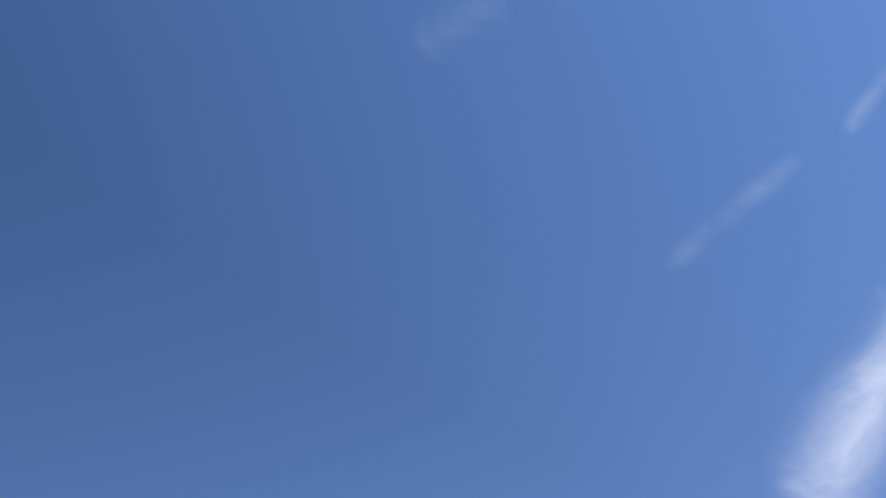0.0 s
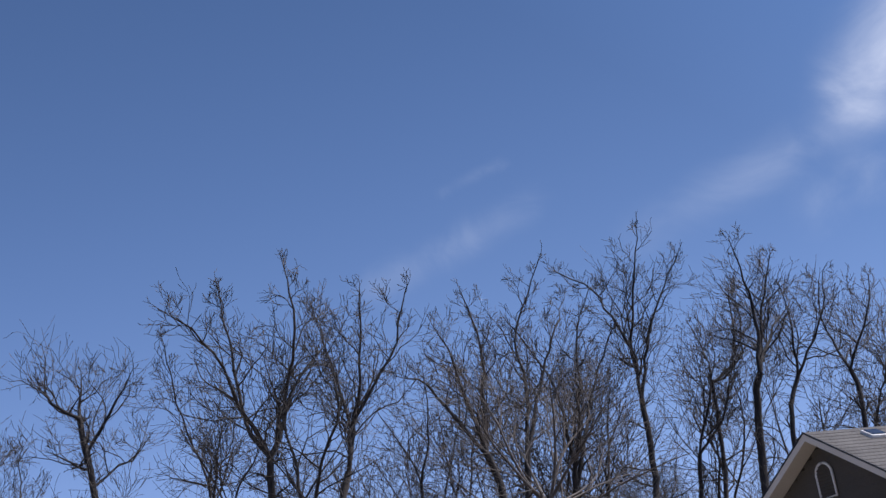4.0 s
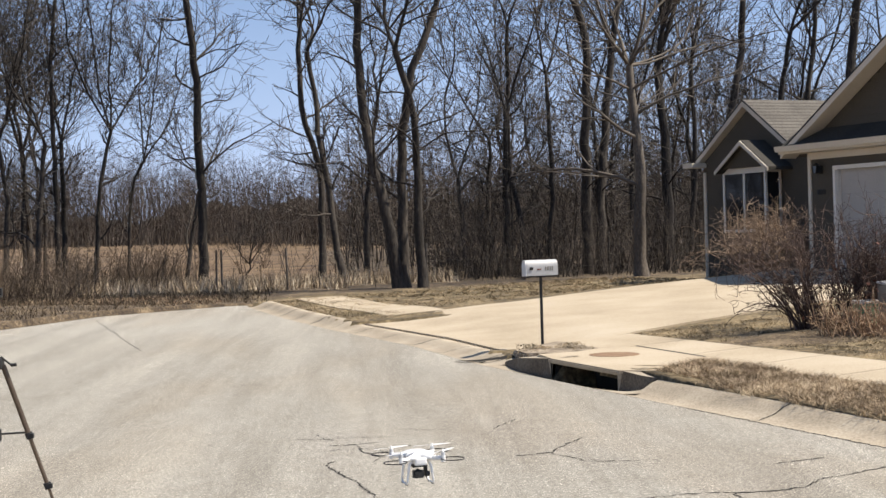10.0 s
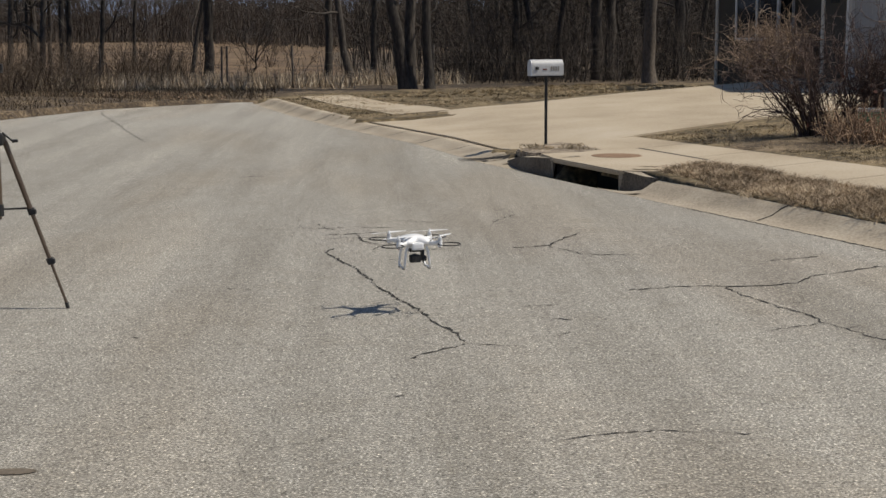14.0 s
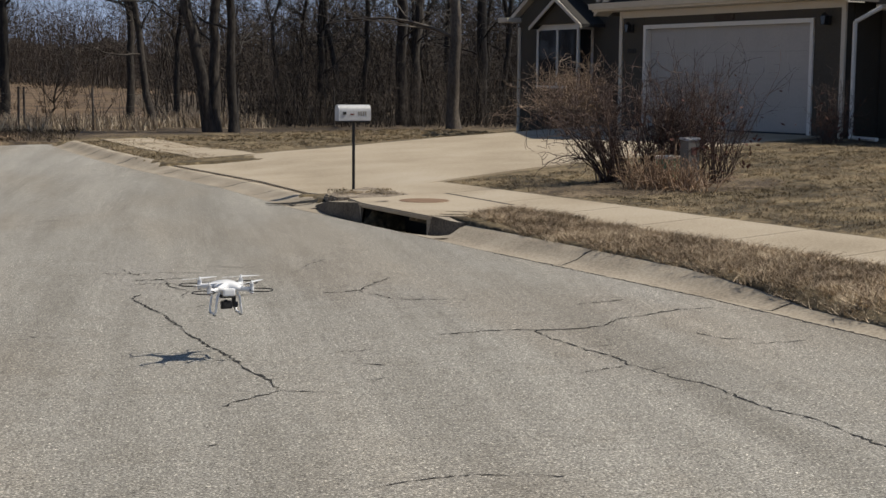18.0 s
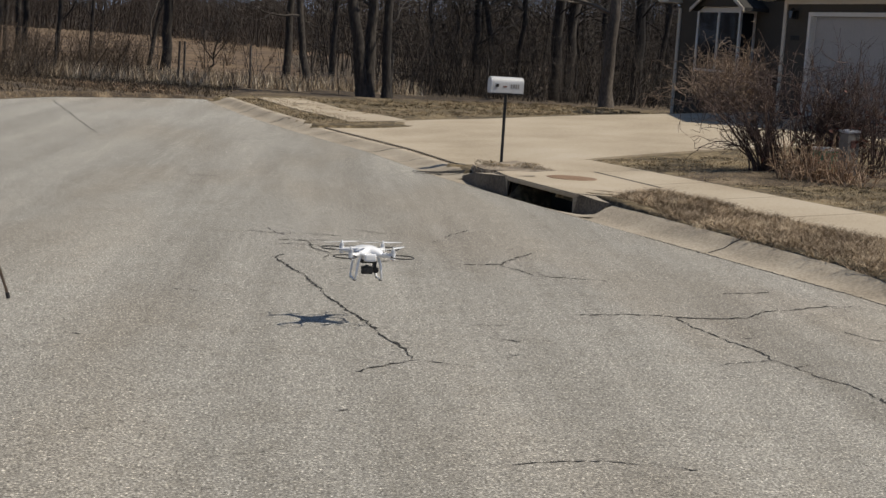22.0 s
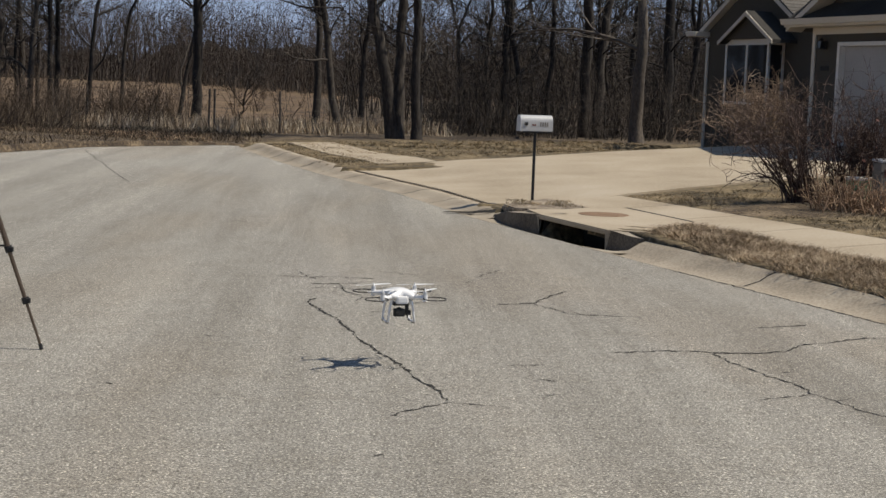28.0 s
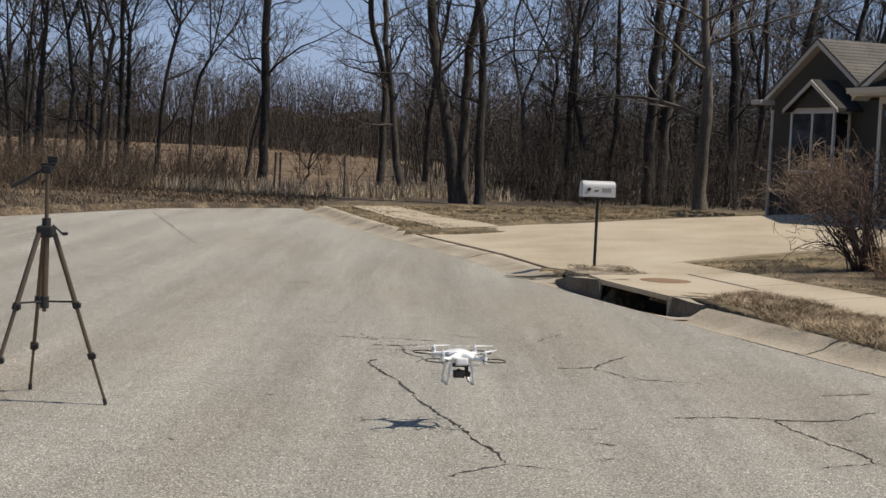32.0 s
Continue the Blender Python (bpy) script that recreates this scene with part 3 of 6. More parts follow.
spot = bmesh.new()
bmesh.ops.create_circle(spot, cap_ends=True, segments=20, radius=1.0, matrix=Matrix.Translation((-1.31, 5.17, 0.004)) @ Matrix.Diagonal((0.1, 0.04, 1, 1)))
part("oil_spot", spot, M_SHADE_STAIN, road, "small dark oil stain")


def offset_line(pts, d):
    """A polyline moved sideways by d, to its right as seen along it."""
    p = np.array(pts, float)
    t = np.gradient(p, axis=0)
    n = np.stack([t[:, 1], -t[:, 0]], 1)
    n /= np.linalg.norm(n, axis=1)[:, None]
    return p + n * d


def resample(pts, step):
    p = np.array(pts, float)
    s = np.r_[0, np.cumsum(np.linalg.norm(np.diff(p, axis=0), axis=1))]
    k = np.arange(0, s[-1], step)
    return np.stack([np.interp(k, s, p[:, 0]), np.interp(k, s, p[:, 1])], 1)


ROLLED = [(0.0, 0.002), (0.12, -0.012), (0.28, 0.03), (0.38, 0.085), (0.46, 0.115), (0.6, 0.125), (0.6, -0.3)]


def kerb(name, line, side, heights):
    """A rolled concrete kerb with its gutter along a line; heights scales its rise at each point."""
    v = []
    for d, z in ROLLED:
        o = offset_line(line, side * d)
        v.append(np.c_[o, np.where(z > 0.02, z * heights, z)])
    v = np.stack(v, 1)
    n, k = v.shape[:2]
    i = np.arange(n * k).reshape(n, k)
    q = np.stack([i[:-1, :-1], i[:-1, 1:], i[1:, 1:], i[1:, :-1]], -1).reshape(-1, 4)
    ob = new(name, fast_mesh(name, v.reshape(-1, 3), q, M_KERB, True))
    return tagged(ob, "rolled pale concrete kerb with a shallow gutter", "kerb", kind="structure")


def kerb_joints(parent, line, side, heights, gap, streaked=False):
    """Dark tooled joints across a rolled kerb, some with a wider dark streak below."""
    n = max(1, int(round(gap / 0.4)))
    cross = [np.c_[offset_line(line, side * d), np.where(z > 0.02, z * heights, z)] for d, z in ROLLED[:6]]
    t = np.gradient(np.array(line), axis=0)
    t /= np.linalg.norm(t, axis=1)[:, None]
    for i in range(n // 2, len(line) - 1, n):
        w = np.r_[t[i] * 0.009, 0]
        row = np.array([c[i] for c in cross]) + np.array([0, 0, 0.004])
        k = np.arange(len(row) - 1)
        v = np.concatenate([row - w, row + w])
        if streaked and i % (2 * n) == n // 2:
            wide = np.r_[t[i] * (0.05 + 0.03 * math.sin(i)), 0]
            sv = np.concatenate([row - wide - [0, 0, 0.002], row + wide - [0, 0, 0.002]])
            part("dirt_streak", fast_mesh("dirt_streak", sv, np.stack([k, k + 1, k + 1 + len(row), k + len(row)], 1), M_STREAK, False), M_STREAK, parent, "wide dark streak across the kerb")
        part("kerb_joint", fast_mesh("kerb_joint", v, np.stack([k, k + 1, k + 1 + len(row), k + len(row)], 1), M_GAP_SHADOW, False), M_GAP_SHADOW, parent)


line_r = resample(EDGE_R, 0.4)
hr = np.interp(line_r[:, 1], [-16, 14.6, 17.9, 25.6, 27.0, 36], [1, 1, 0.5, 0.5, 0.95, 0.95])
low = line_r[:, 1] < 14.5
kerb_joints(kerb("kerb_near", line_r[low], 1, hr[low]), line_r[low], 1, hr[low], 2.8)
high = line_r[:, 1] > 17.9
kerb_joints(kerb("kerb_drive", line_r[high], 1, hr[high]), line_r[high], 1, hr[high], 1.6, True)
line_l = resample(EDGE_L[:4], 0.4)
hl = np.interp(line_l[:, 1], [-16, 24, 27], [1, 1, 0.35])
kerb_joints(kerb("kerb_left", line_l, -1, hl), line_l, -1, hl, 2.8)


def slab(name, outline, lift, material, label, cat, thick=0.12, cut=0.45, front=None):
    """A concrete slab draped over the yard, coming down to the height front at the kerb."""
    bm = bmesh.new()
    vs = [bm.verts.new((x, y, 0)) for x, y in outline]
    bm.faces.new(vs)
    for ax in (0, 1):
        c = [v[ax] for v in outline]
        k = min(c) + cut
        while k < max(c):
            g = bm.verts[:] + bm.edges[:] + bm.faces[:]
            bmesh.ops.bisect_plane(bm, geom=g, plane_co=(k if ax == 0 else 0, k if ax == 1 else 0, 0), plane_no=(1 - ax, ax, 0))
            k += cut
    for v in bm.verts:
        z = float(yard(v.co.x, v.co.y)) + lift
        if front is not None:
            f = float(smooth(0.5, 3.0, v.co.x - road_side(v.co.y, EDGE_R)))
            z = front + (z - front) * f
        v.co.z = z
    ext = bmesh.ops.extrude_face_region(bm, geom=bm.faces[:])
    bmesh.ops.translate(bm, vec=(0, 0, -thick), verts=[v for v in ext["geom"] if isinstance(v, bmesh.types.BMVert)])
    bmesh.ops.recalc_face_normals(bm, faces=bm.faces)
    ob = part(name, bm, material, None)
    return tagged(ob, label, cat, kind="structure")


drive_front = [tuple(p) for p in resample([(1.99, 18.55), (1.26, 21.9), (-0.11, 26.3)], 0.8)]
slab("driveway", drive_front + [(-0.2, 26.6), at_us(5.5, 9.9), at_us(5.5, 7.3), at_us(6.15, 4.2), at_us(6.4, 0.02), at_us(-0.35, 0.02), at_us(-0.6, 3), at_us(-1.2, 6.5), at_us(-2.0, 9.2)], 0.035, M_CONC, "pale concrete driveway rising to the garage", "driveway", front=0.075)
drive_slab = bpy.data.objects["driveway"]


def seam(pts, wide, lift, parent, name="seam", level=None):
    """A dark open seam along a line of the ground."""
    line = resample(pts, 0.2)
    a, b = offset_line(line, wide / 2), offset_line(line, -wide / 2)
    v = np.concatenate([np.c_[q, yard(q[:, 0], q[:, 1]) + lift if level is None else np.full(len(q), level)] for q in (a, b)])
    i, n = np.arange(len(line) - 1), len(line)
    part(name, fast_mesh(name, v, np.stack([i, i + 1, i + n + 1, i + n], 1), M_GAP_SHADOW, False), M_GAP_SHADOW, parent)


seam([(2.0, 18.55), (1.27, 21.9), (-0.1, 26.3)], 0.022, 0.041, drive_slab, level=0.081)


def flags(name, a0, a1, s0, s1, n, material, label, cat, lift=0.02):
    """A concrete walk of n flags between two lines, with tooled joints between them."""
    top = thing(name, Matrix(), label, cat, kind="structure")
    for i in range(n):
        bm = bmesh.new()
        e = 0.006
        q = []
        for f in (i / n + e / n, (i + 1) / n - e / n):
            u = a0 + (a1 - a0) * f
            sa, sb = s0[0] + (s0[1] - s0[0]) * f, s1[0] + (s1[1] - s1[0]) * f
            q.append((at_us(u, sa), at_us(u, sb)))
        out = [q[0][0], q[0][1], q[1][1], q[1][0]]
        lo, hi = [], []
        for x, y in out:
            z = float(yard(x, y)) + lift
            hi.append(bm.verts.new((x, y, z)))
            lo.append(bm.verts.new((x, y, z - 0.1)))
        bm.faces.new(hi)
        for k in range(4):
            bm.faces.new((hi[k], lo[k], lo[(k + 1) % 4], hi[(k + 1) % 4]))
        bmesh.ops.recalc_face_normals(bm, faces=bm.faces)
        part("flag", bm, material, top)
    return top


flags("pavement_near", -2.05, -34.0, (9.3, 9.75), (10.5, 10.9), 22, M_CONC, "pale concrete sidewalk in square flags", "sidewalk")
flags("pavement_far", 5.55, 15.5, (8.75, 7.3), (9.95, 8.55), 8, M_CONC, "pale concrete sidewalk beyond the driveway", "sidewalk")

# ---- grass strip between kerb and walk ----


def strip(y, f):
    """A place on the strip: y along the kerb, f from the kerb's top to the walk."""
    off = np.interp(y, [7, 9.3, 10.1, 11.0, 13.6], [0.24, 0.28, 0.37, 0.46, 0.5])
    x = road_side(y, EDGE_R) + off
    base = np.interp(off, [p[0] for p in ROLLED[:6]], [p[1] for p in ROLLED[:6]]) + 0.012
    u, s = us(x, y)
    front = np.interp(u, [-34, -2.05], [10.9, 10.5])
    sx, sy = at_us(u, s + (front - s) * f)
    hump = 0.02 * np.sin(np.pi * np.clip(f, 0, 1)) + 0.008 * np.sin(y * 9 + f * 5) * np.sin(f * 9 + y * 4)
    z = base + (yard(sx, sy) + 0.02 - base) * smooth(-0.3, 0.9, f) + hump
    z = z + 0.045 * smooth(13.6, 14.6, y) * (1 - 0.5 * f)
    d = (sx - road_side(sy, EDGE_R)) * 0.96
    crest = np.where(d < 0.66, np.interp(d, [p[0] for p in ROLLED[:6]], [p[1] for p in ROLLED[:6]]) + 0.012, 0.0)
    return sx, sy, np.maximum(z, crest)


sy_, sf_ = np.meshgrid(np.arange(-10, 16.0, 0.1), np.r_[-0.03, np.linspace(0, 1, 12)])
tx, ty, tz = strip(sy_, sf_)
tz = tz - np.where(sf_ < 0, 0.12, 0)
ti = np.arange(tx.size).reshape(tx.shape)
turf = new("verge_ground", fast_mesh("verge_ground", np.stack([tx, ty, tz], -1).reshape(-1, 3), np.stack([ti[:-1, :-1], ti[1:, :-1], ti[1:, 1:], ti[:-1, 1:]], -1).reshape(-1, 4)[:, ::-1], M_LAWN, True))
tagged(turf, "matted turf strip between kerb and sidewalk", "ground", kind="structure")

# ---- storm inlet ----
inlet = thing("storm_inlet", Matrix(), "concrete kerb inlet with a dark open throat and rusty lid", "storm drain", kind="structure")
A_, B_, C_, D_ = (1.86, 17.55), (2.18, 16.75), (2.68, 15.1), (2.86, 14.78)


def ribbon(name, a, b, material, parent, label=""):
    """A strip between two rows of points."""
    n = len(a)
    v = np.concatenate([np.array(a, float), np.array(b, float)])
    q = np.stack([np.arange(n - 1), np.arange(1, n), np.arange(1, n) + n, np.arange(n - 1) + n], 1)
    return part(name, fast_mesh(name, v, q, material, False), material, parent, label)


edge_in = [(x, y) for x, y in resample(EDGE_R, 0.25) if 14.3 < y < 18.15][::-1]
face = [(1.74, 18.1), A_, B_, C_, D_, (3.05, 14.55), (3.22, 14.4)]
runs = np.r_[0, np.cumsum(np.linalg.norm(np.diff(np.array(face), axis=0), axis=1))]
K_B, K_C = runs[2] / runs[-1], runs[3] / runs[-1]
ts = np.linspace(0, 1, 26)


def along(pts, t):
    p = np.array(pts, float)
    s = np.r_[0, np.cumsum(np.linalg.norm(np.diff(p, axis=0), axis=1))]
    return np.stack([np.interp(t * s[-1], s, p[:, 0]), np.interp(t * s[-1], s, p[:, 1])], 1)


e_pts, f_pts = along(edge_in, ts), along(face, ts)
K_D = runs[4] / runs[-1]


def foot(k):
    return np.interp(k, [0, 0.1, K_B, K_C, K_D, 1.0], [0.0, -0.03, -0.075, -0.075, -0.02, 0.1])


dip = foot(ts)
mid_z = np.interp(ts, [0, 0.08, K_B, K_C, K_D, 0.95, 1.0], [0.0, -0.02, -0.045, -0.045, -0.02, 0.0, 0.012])
m_pts = e_pts + (f_pts - e_pts) * 0.58
ribbon("gutter", np.c_[e_pts, np.full(26, 0.003)], np.c_[m_pts, mid_z], M_KERB, inlet, "pale dished concrete gutter")
ribbon("gutter", np.c_[m_pts, mid_z], np.c_[f_pts, dip], M_KERB, inlet, "pale dished concrete gutter")
lip = [np.interp(t, [0, 0.12, K_B, K_C, K_D, 1.0], [0.04, 0.12, 0.175, 0.175, 0.14, 0.118]) for t in ts]
wing = [(0.0, K_B), (K_C, 1.0)]
for a, b in wing:
    k = np.linspace(a, b, 10)
    p = along(face, k)
    z0 = foot(k) - 0.01
    z1 = np.interp(k, ts, lip)
    nrm = np.c_[np.gradient(p[:, 1]), -np.gradient(p[:, 0])]
    nrm /= np.linalg.norm(nrm, axis=1)[:, None]
    if nrm[0, 0] < 0:
        nrm = -nrm
    # the walls' shade is put into their darker concrete colour
    ribbon("wing_wall", np.c_[p, z0], np.c_[p + nrm * 0.04, z1], M_SHADE_STAIN, inlet, "concrete wing wall with its shade put into a darker colour")
    ribbon("wing_top", np.c_[p + nrm * 0.04, z1], np.c_[p + nrm * 0.4, z1 + 0.012], M_KERB, inlet)
bm = prism([B_, C_, (3.07, 14.95), (3.92, 16.3), (3.4, 18.05), (3.06, 18.1), (2.6, 17.6), (2.1, 17.45)], 0.055, "z", 0.12)
bmesh.ops.bevel(bm, geom=bm.edges[:], offset=0.015, segments=2, affect="EDGES")
part("top_slab", bm, M_CONC, inlet, "pale concrete slab over the drain")
rim = [C_, (3.07, 14.95), (3.92, 16.3), (3.4, 18.05), (3.06, 18.1), (2.6, 17.6), (2.1, 17.45), (B_[0], B_[1] + 0.02)]
ribbon("slab_side", [(*p, -0.15) for p in rim], [(*p, 0.13) for p in rim], M_KERB, inlet)
# the shade inside the chamber is painted as near-black floor and walls
part("chamber_floor", prism([(B_[0] - 0.05, B_[1]), (C_[0] - 0.05, C_[1]), (3.4, 15.0), (3.6, 16.3), (2.7, 17.3)], 0.02, "z", -0.62), M_DARK, inlet)
walls = [(B_[0] + 0.05, B_[1] - 0.02), (B_[0] + 0.45, B_[1] + 0.15), (C_[0] + 0.5, C_[1] + 0.16), (C_[0] + 0.05, C_[1] + 0.04)]
for p, q in zip(walls[:-1], walls[1:]):
    ribbon("chamber_wall", [(*p, -0.62), (*q, -0.62)], [(*p, 0.122), (*q, 0.122)], M_GAP_SHADOW, inlet)
bm = bmesh.new()
bmesh.ops.create_cone(bm, cap_ends=True, segments=32, radius1=0.31, radius2=0.3, depth=0.02, matrix=Matrix.Translation((2.98, 17.0, 0.17)))
part("manhole_lid", bm, M_RUST, inlet, "rusty round iron manhole lid")
# an added dark strip in place of the shadow at the kerb's end
k = np.linspace(0, 1, 9)
strip_line = np.c_[1.16 + 0.66 * k, 18.66 - 0.42 * k + 0.1 * k ** 3, np.interp(k, [0, 0.5, 1], [0.008, 0.016, 0.05])]
strip_top = strip_line + np.c_[0.01 * k, 0.012 + 0.05 * k, 0.006 + 0.03 * k]
ribbon("kerb_end_shade", strip_line, strip_top, M_GAP_SHADOW, inlet, "thin dark strip standing in for the shade at the kerb's end")
PATCH = [(1.9, 18.4), (2.66, 19.7), (3.06, 18.2), (2.62, 17.66), (2.0, 17.85)]
bm = prism(PATCH, 0.2, "z", -0.048)
bmesh.ops.bevel(bm, geom=bm.edges[:], offset=0.02, segments=2, affect="EDGES")
part("dirt_patch", bm, M_GRAVEL, inlet, "dry gravelly grass patch round the post")
seam([(3.46, 18.15), (3.98, 16.3)], 0.05, 0.045, inlet, "gap")

# ---- mailbox ----
mailbox = thing("mailbox", pose(2.4, 19.3, 0.085, 0, 0, 13) @ Matrix.Diagonal((0.93, 0.95, 1, 1)), "white metal mailbox on a thin black steel post", "mailbox")
part("post", rod((0, 0, -0.1), (0, 0, 0.98), 0.022, 10), M_BLACK, mailbox, "thin black steel post")
arch = [(-0.085, 0.0), (-0.085, 0.13)] + [(0.085 * math.cos(a), 0.13 + 0.085 * math.sin(a)) for a in np.linspace(math.pi, 0, 12)[1:-1]] + [(0.085, 0.13), (0.085, 0.0)]
bm = prism([(a, b + 0.99) for a, b in arch], 0.48, "x", -0.24)
bmesh.ops.bevel(bm, geom=[e for e in bm.edges if e.calc_face_angle(0) > 1.0], offset=0.006, segments=2, affect="EDGES")
shell = part("shell", bm, M_BOX, mailbox, "white painted arched shell")
part("base_plate", box(0.46, 0.15, 0.02, (0, 0, 0.98), 0.004), M_BLACK, mailbox)
part("door", prism([(a * 1.05, b * 1.02 + 0.987) for a, b in arch], 0.012, "x", -0.256), M_STEEL, mailbox)
part("flag_stub", box(0.05, 0.012, 0.04, (-0.17, -0.092, 1.09), 0.003), M_BLACK, mailbox, "small dark emblem")
for i in range(4):
    part("number_bar", box(0.02, 0.004, 0.055, (0.05 + i * 0.035, -0.0875, 1.085), 0.001), M_GREY, mailbox, "plain dark grey bar")
part("red_mark", box(0.06, 0.004, 0.02, (-0.05, -0.0875, 1.075), 0.001), M_RED, mailbox)

# ---- house ----
HM = pose(HOUSE[0], HOUSE[1], 0, 0, 0, math.degrees(math.atan2(E1[1], E1[0])))
house = thing("house", HM, "single-storey grey-green house with cream trim and shingle roof", "house")
GZ = 0.6          # foot of the walls
GC, GH = 2.42, 3.28   # garage gable: its centre along the front, half width
APEX = 5.34
SLOPE = 0.6


def wall(name, outline, y0, thick, material=M_SIDING, label=""):
    """A wall in the front plane: pieces of outline (u, z) drawn inwards from y0."""
    return part(name, prism(outline, -thick, "y", y0), material, house, label)


# garage front, in pieces round the door
wall("garage_wall", [(-0.86, GZ - 0.3), (0.0, GZ - 0.3), (0.0, 3.2), (-0.86, 3.2)], 0, 0.18)
wall("garage_wall", [(4.78, GZ - 0.3), (5.7, GZ - 0.3), (5.7, 3.2), (4.78, 3.2)], 0, 0.18)
wall("garage_wall", [(0.0, 2.76), (4.78, 2.76), (4.78, 3.2), (0.0, 3.2)], 0, 0.18)
wall("gable_wall", [(-0.86, 3.2), (5.7, 3.2), (5.7, 3.32), (GC, 5.2), (-0.86, 3.32)], 0, 0.18)
for z in np.arange(3.36, 5.1, 0.16):
    w = min(3.28, (5.2 - z) / 0.573)
    bm = prism([(0.0, z), (0.012, z), (0.002, z + 0.16)], 2 * w - 0.06, "x", GC - w + 0.03)
    part("siding_board", bm, M_SIDING, house)
for a, b in ((-0.78, -0.09), (4.88, 5.62)):
    for z in np.arange(0.7, 3.1, 0.16):
        part("siding_board", prism([(0.0, z), (0.012, z), (0.002, z + 0.16)], b - a, "x", a), M_SIDING, house)
for u in (-0.86, 5.7):
    part("corner_trim", box(0.1, 0.05, 2.75, (u + (0.05 if u < 0 else -0.05) * 0.98, 0.012, GZ - 0.2 + 1.375), 0.006), M_CREAM, house)
garage_door = part("garage_door", box(4.82, 0.05, 2.12, (2.39, -0.12, 0.65 + 1.06), 0.004), M_DOOR, house, "white sectional garage door")
for i in range(4):
    for j in range(8):
        part("door_panel", box(0.48, 0.006, 0.38, (0.33 + j * 0.59, -0.0935, 0.65 + 0.27 + i * 0.53), 0.0028), M_DOOR, garage_door)
for z in (0.65 + 0.53, 0.65 + 1.06, 0.65 + 1.59):
    part("section_joint", box(4.8, 0.003, 0.004, (2.39, -0.0938, z)), M_GREY, garage_door)
part("door_seal", box(4.78, 0.03, 0.04, (2.39, -0.085, 0.67), 0.006), M_BLACK, garage_door, "black rubber door seal")
part("door_trim", box(0.085, 0.06, 2.2, (-0.0425, 0.016, 0.64 + 1.1), 0.006), M_WHITE, house)
part("door_trim", box(0.085, 0.06, 2.2, (4.8225, 0.016, 0.64 + 1.1), 0.006), M_WHITE, house)
part("door_trim", box(4.95, 0.062, 0.085, (2.39, 0.016, 2.8), 0.006), M_WHITE, house)
for u in (0.008, 4.772):
    part("door_jamb", box(0.016, 0.12, 2.1, (u, -0.06, 0.65 + 1.05), 0.003), M_WHITE, house)
# pent eave across the front
# the gable's shade on this roof is put into its dark colour
part("pent_roof", prism([(0.0, 3.66), (0.45, 3.34), (0.45, 3.3), (0.0, 3.55)], 7.3, "x", -1.25), M_ROOF_SHADE, house, "narrow shingled pent roof over the garage door, coloured dark for shade")
part("fascia", box(7.4, 0.03, 0.17, (2.42, 0.47, 3.24), 0.006), M_CREAM, house)
part("gutter", prism([(0.485, 3.2), (0.57, 3.2), (0.6, 3.32), (0.585, 3.32), (0.56, 3.22), (0.49, 3.22)], 7.4, "x", -1.28), M_CREAM, house, "cream metal gutter")
part("soffit", box(7.3, 0.46, 0.025, (2.42, 0.23, 3.165), 0.0), M_CREAM, house)
part("frieze_board", box(6.4, 0.04, 0.14, (2.42, 0.014, 3.08), 0.004), M_CREAM, house)


def gable_roof(c, half, apex, slope, y_front, y_back, over):
    """Two roof slopes with shingle courses, rake boards and a ridge."""
    run = half + over
    for sgn in (-1, 1):
        roof = part("roof", prism([(c, apex), (c + sgn * run, apex - slope * run), (c + sgn * run, apex - slope * run - 0.13), (c, apex - 0.14)], y_back - y_front, "y", y_front), M_ROOF, house, "brown shingled roof slope")
        n = int(math.hypot(run, run * slope) / 0.16)
        if sgn == -1:
            for i in range(n):
                a = run * i / n
                b = run * (i + 1.12) / n
                o = [(c + sgn * a, apex - slope * a + 0.004), (c + sgn * b, apex - slope * b + 0.016), (c + sgn * b, apex - slope * b + 0.001)]
                part("shingle_course", prism(o, y_back - y_front - 0.02, "y", y_front + 0.01), M_ROOF, roof)
        # rake board on the gable's edge
        part("rake_board", prism([(c, apex - 0.03), (c + sgn * run, apex - slope * run - 0.03), (c + sgn * run, apex - slope * run - 0.16), (c, apex - 0.17)], -0.03, "y", y_front + 0.032), M_CREAM, house)
        part("rake_soffit", prism([(c, apex - 0.142), (c + sgn * run, apex - slope * run - 0.135), (c + sgn * run, apex - slope * run - 0.155), (c, apex - 0.165)], -0.38, "y", y_front), M_CREAM, house)
        part("drip_edge", prism([(c, apex + 0.012), (c + sgn * run, apex - slope * run + 0.012), (c + sgn * run, apex - slope * run - 0.03), (c, apex - 0.03)], -0.02, "y", y_front + 0.04), M_BLACK, house)


gable_roof(GC, GH, APEX + 0.1, SLOPE, 0.4, -11.0, 0.42)
# arched gable vent
arc = [(0.23 * math.cos(a), 4.6 + 0.23 * math.sin(a)) for a in np.linspace(0, math.pi, 14)]
outer = [(2.54 + x, z) for x, z in [(0.23, 4.15)] + arc + [(-0.23, 4.15)]]
vent = part("gable_vent", prism(outer, 0.03, "y", 0.005), M_SIDING, house, "arched louvre vent in a white frame")
pts = [(2.54 + x, 0.035, z) for x, z in [(0.23, 4.15)] + arc + [(-0.23, 4.15), (0.23, 4.15)]]
tube_part("vent_frame", [(pts, [0.028] * len(pts))], M_WHITE, vent, 6)
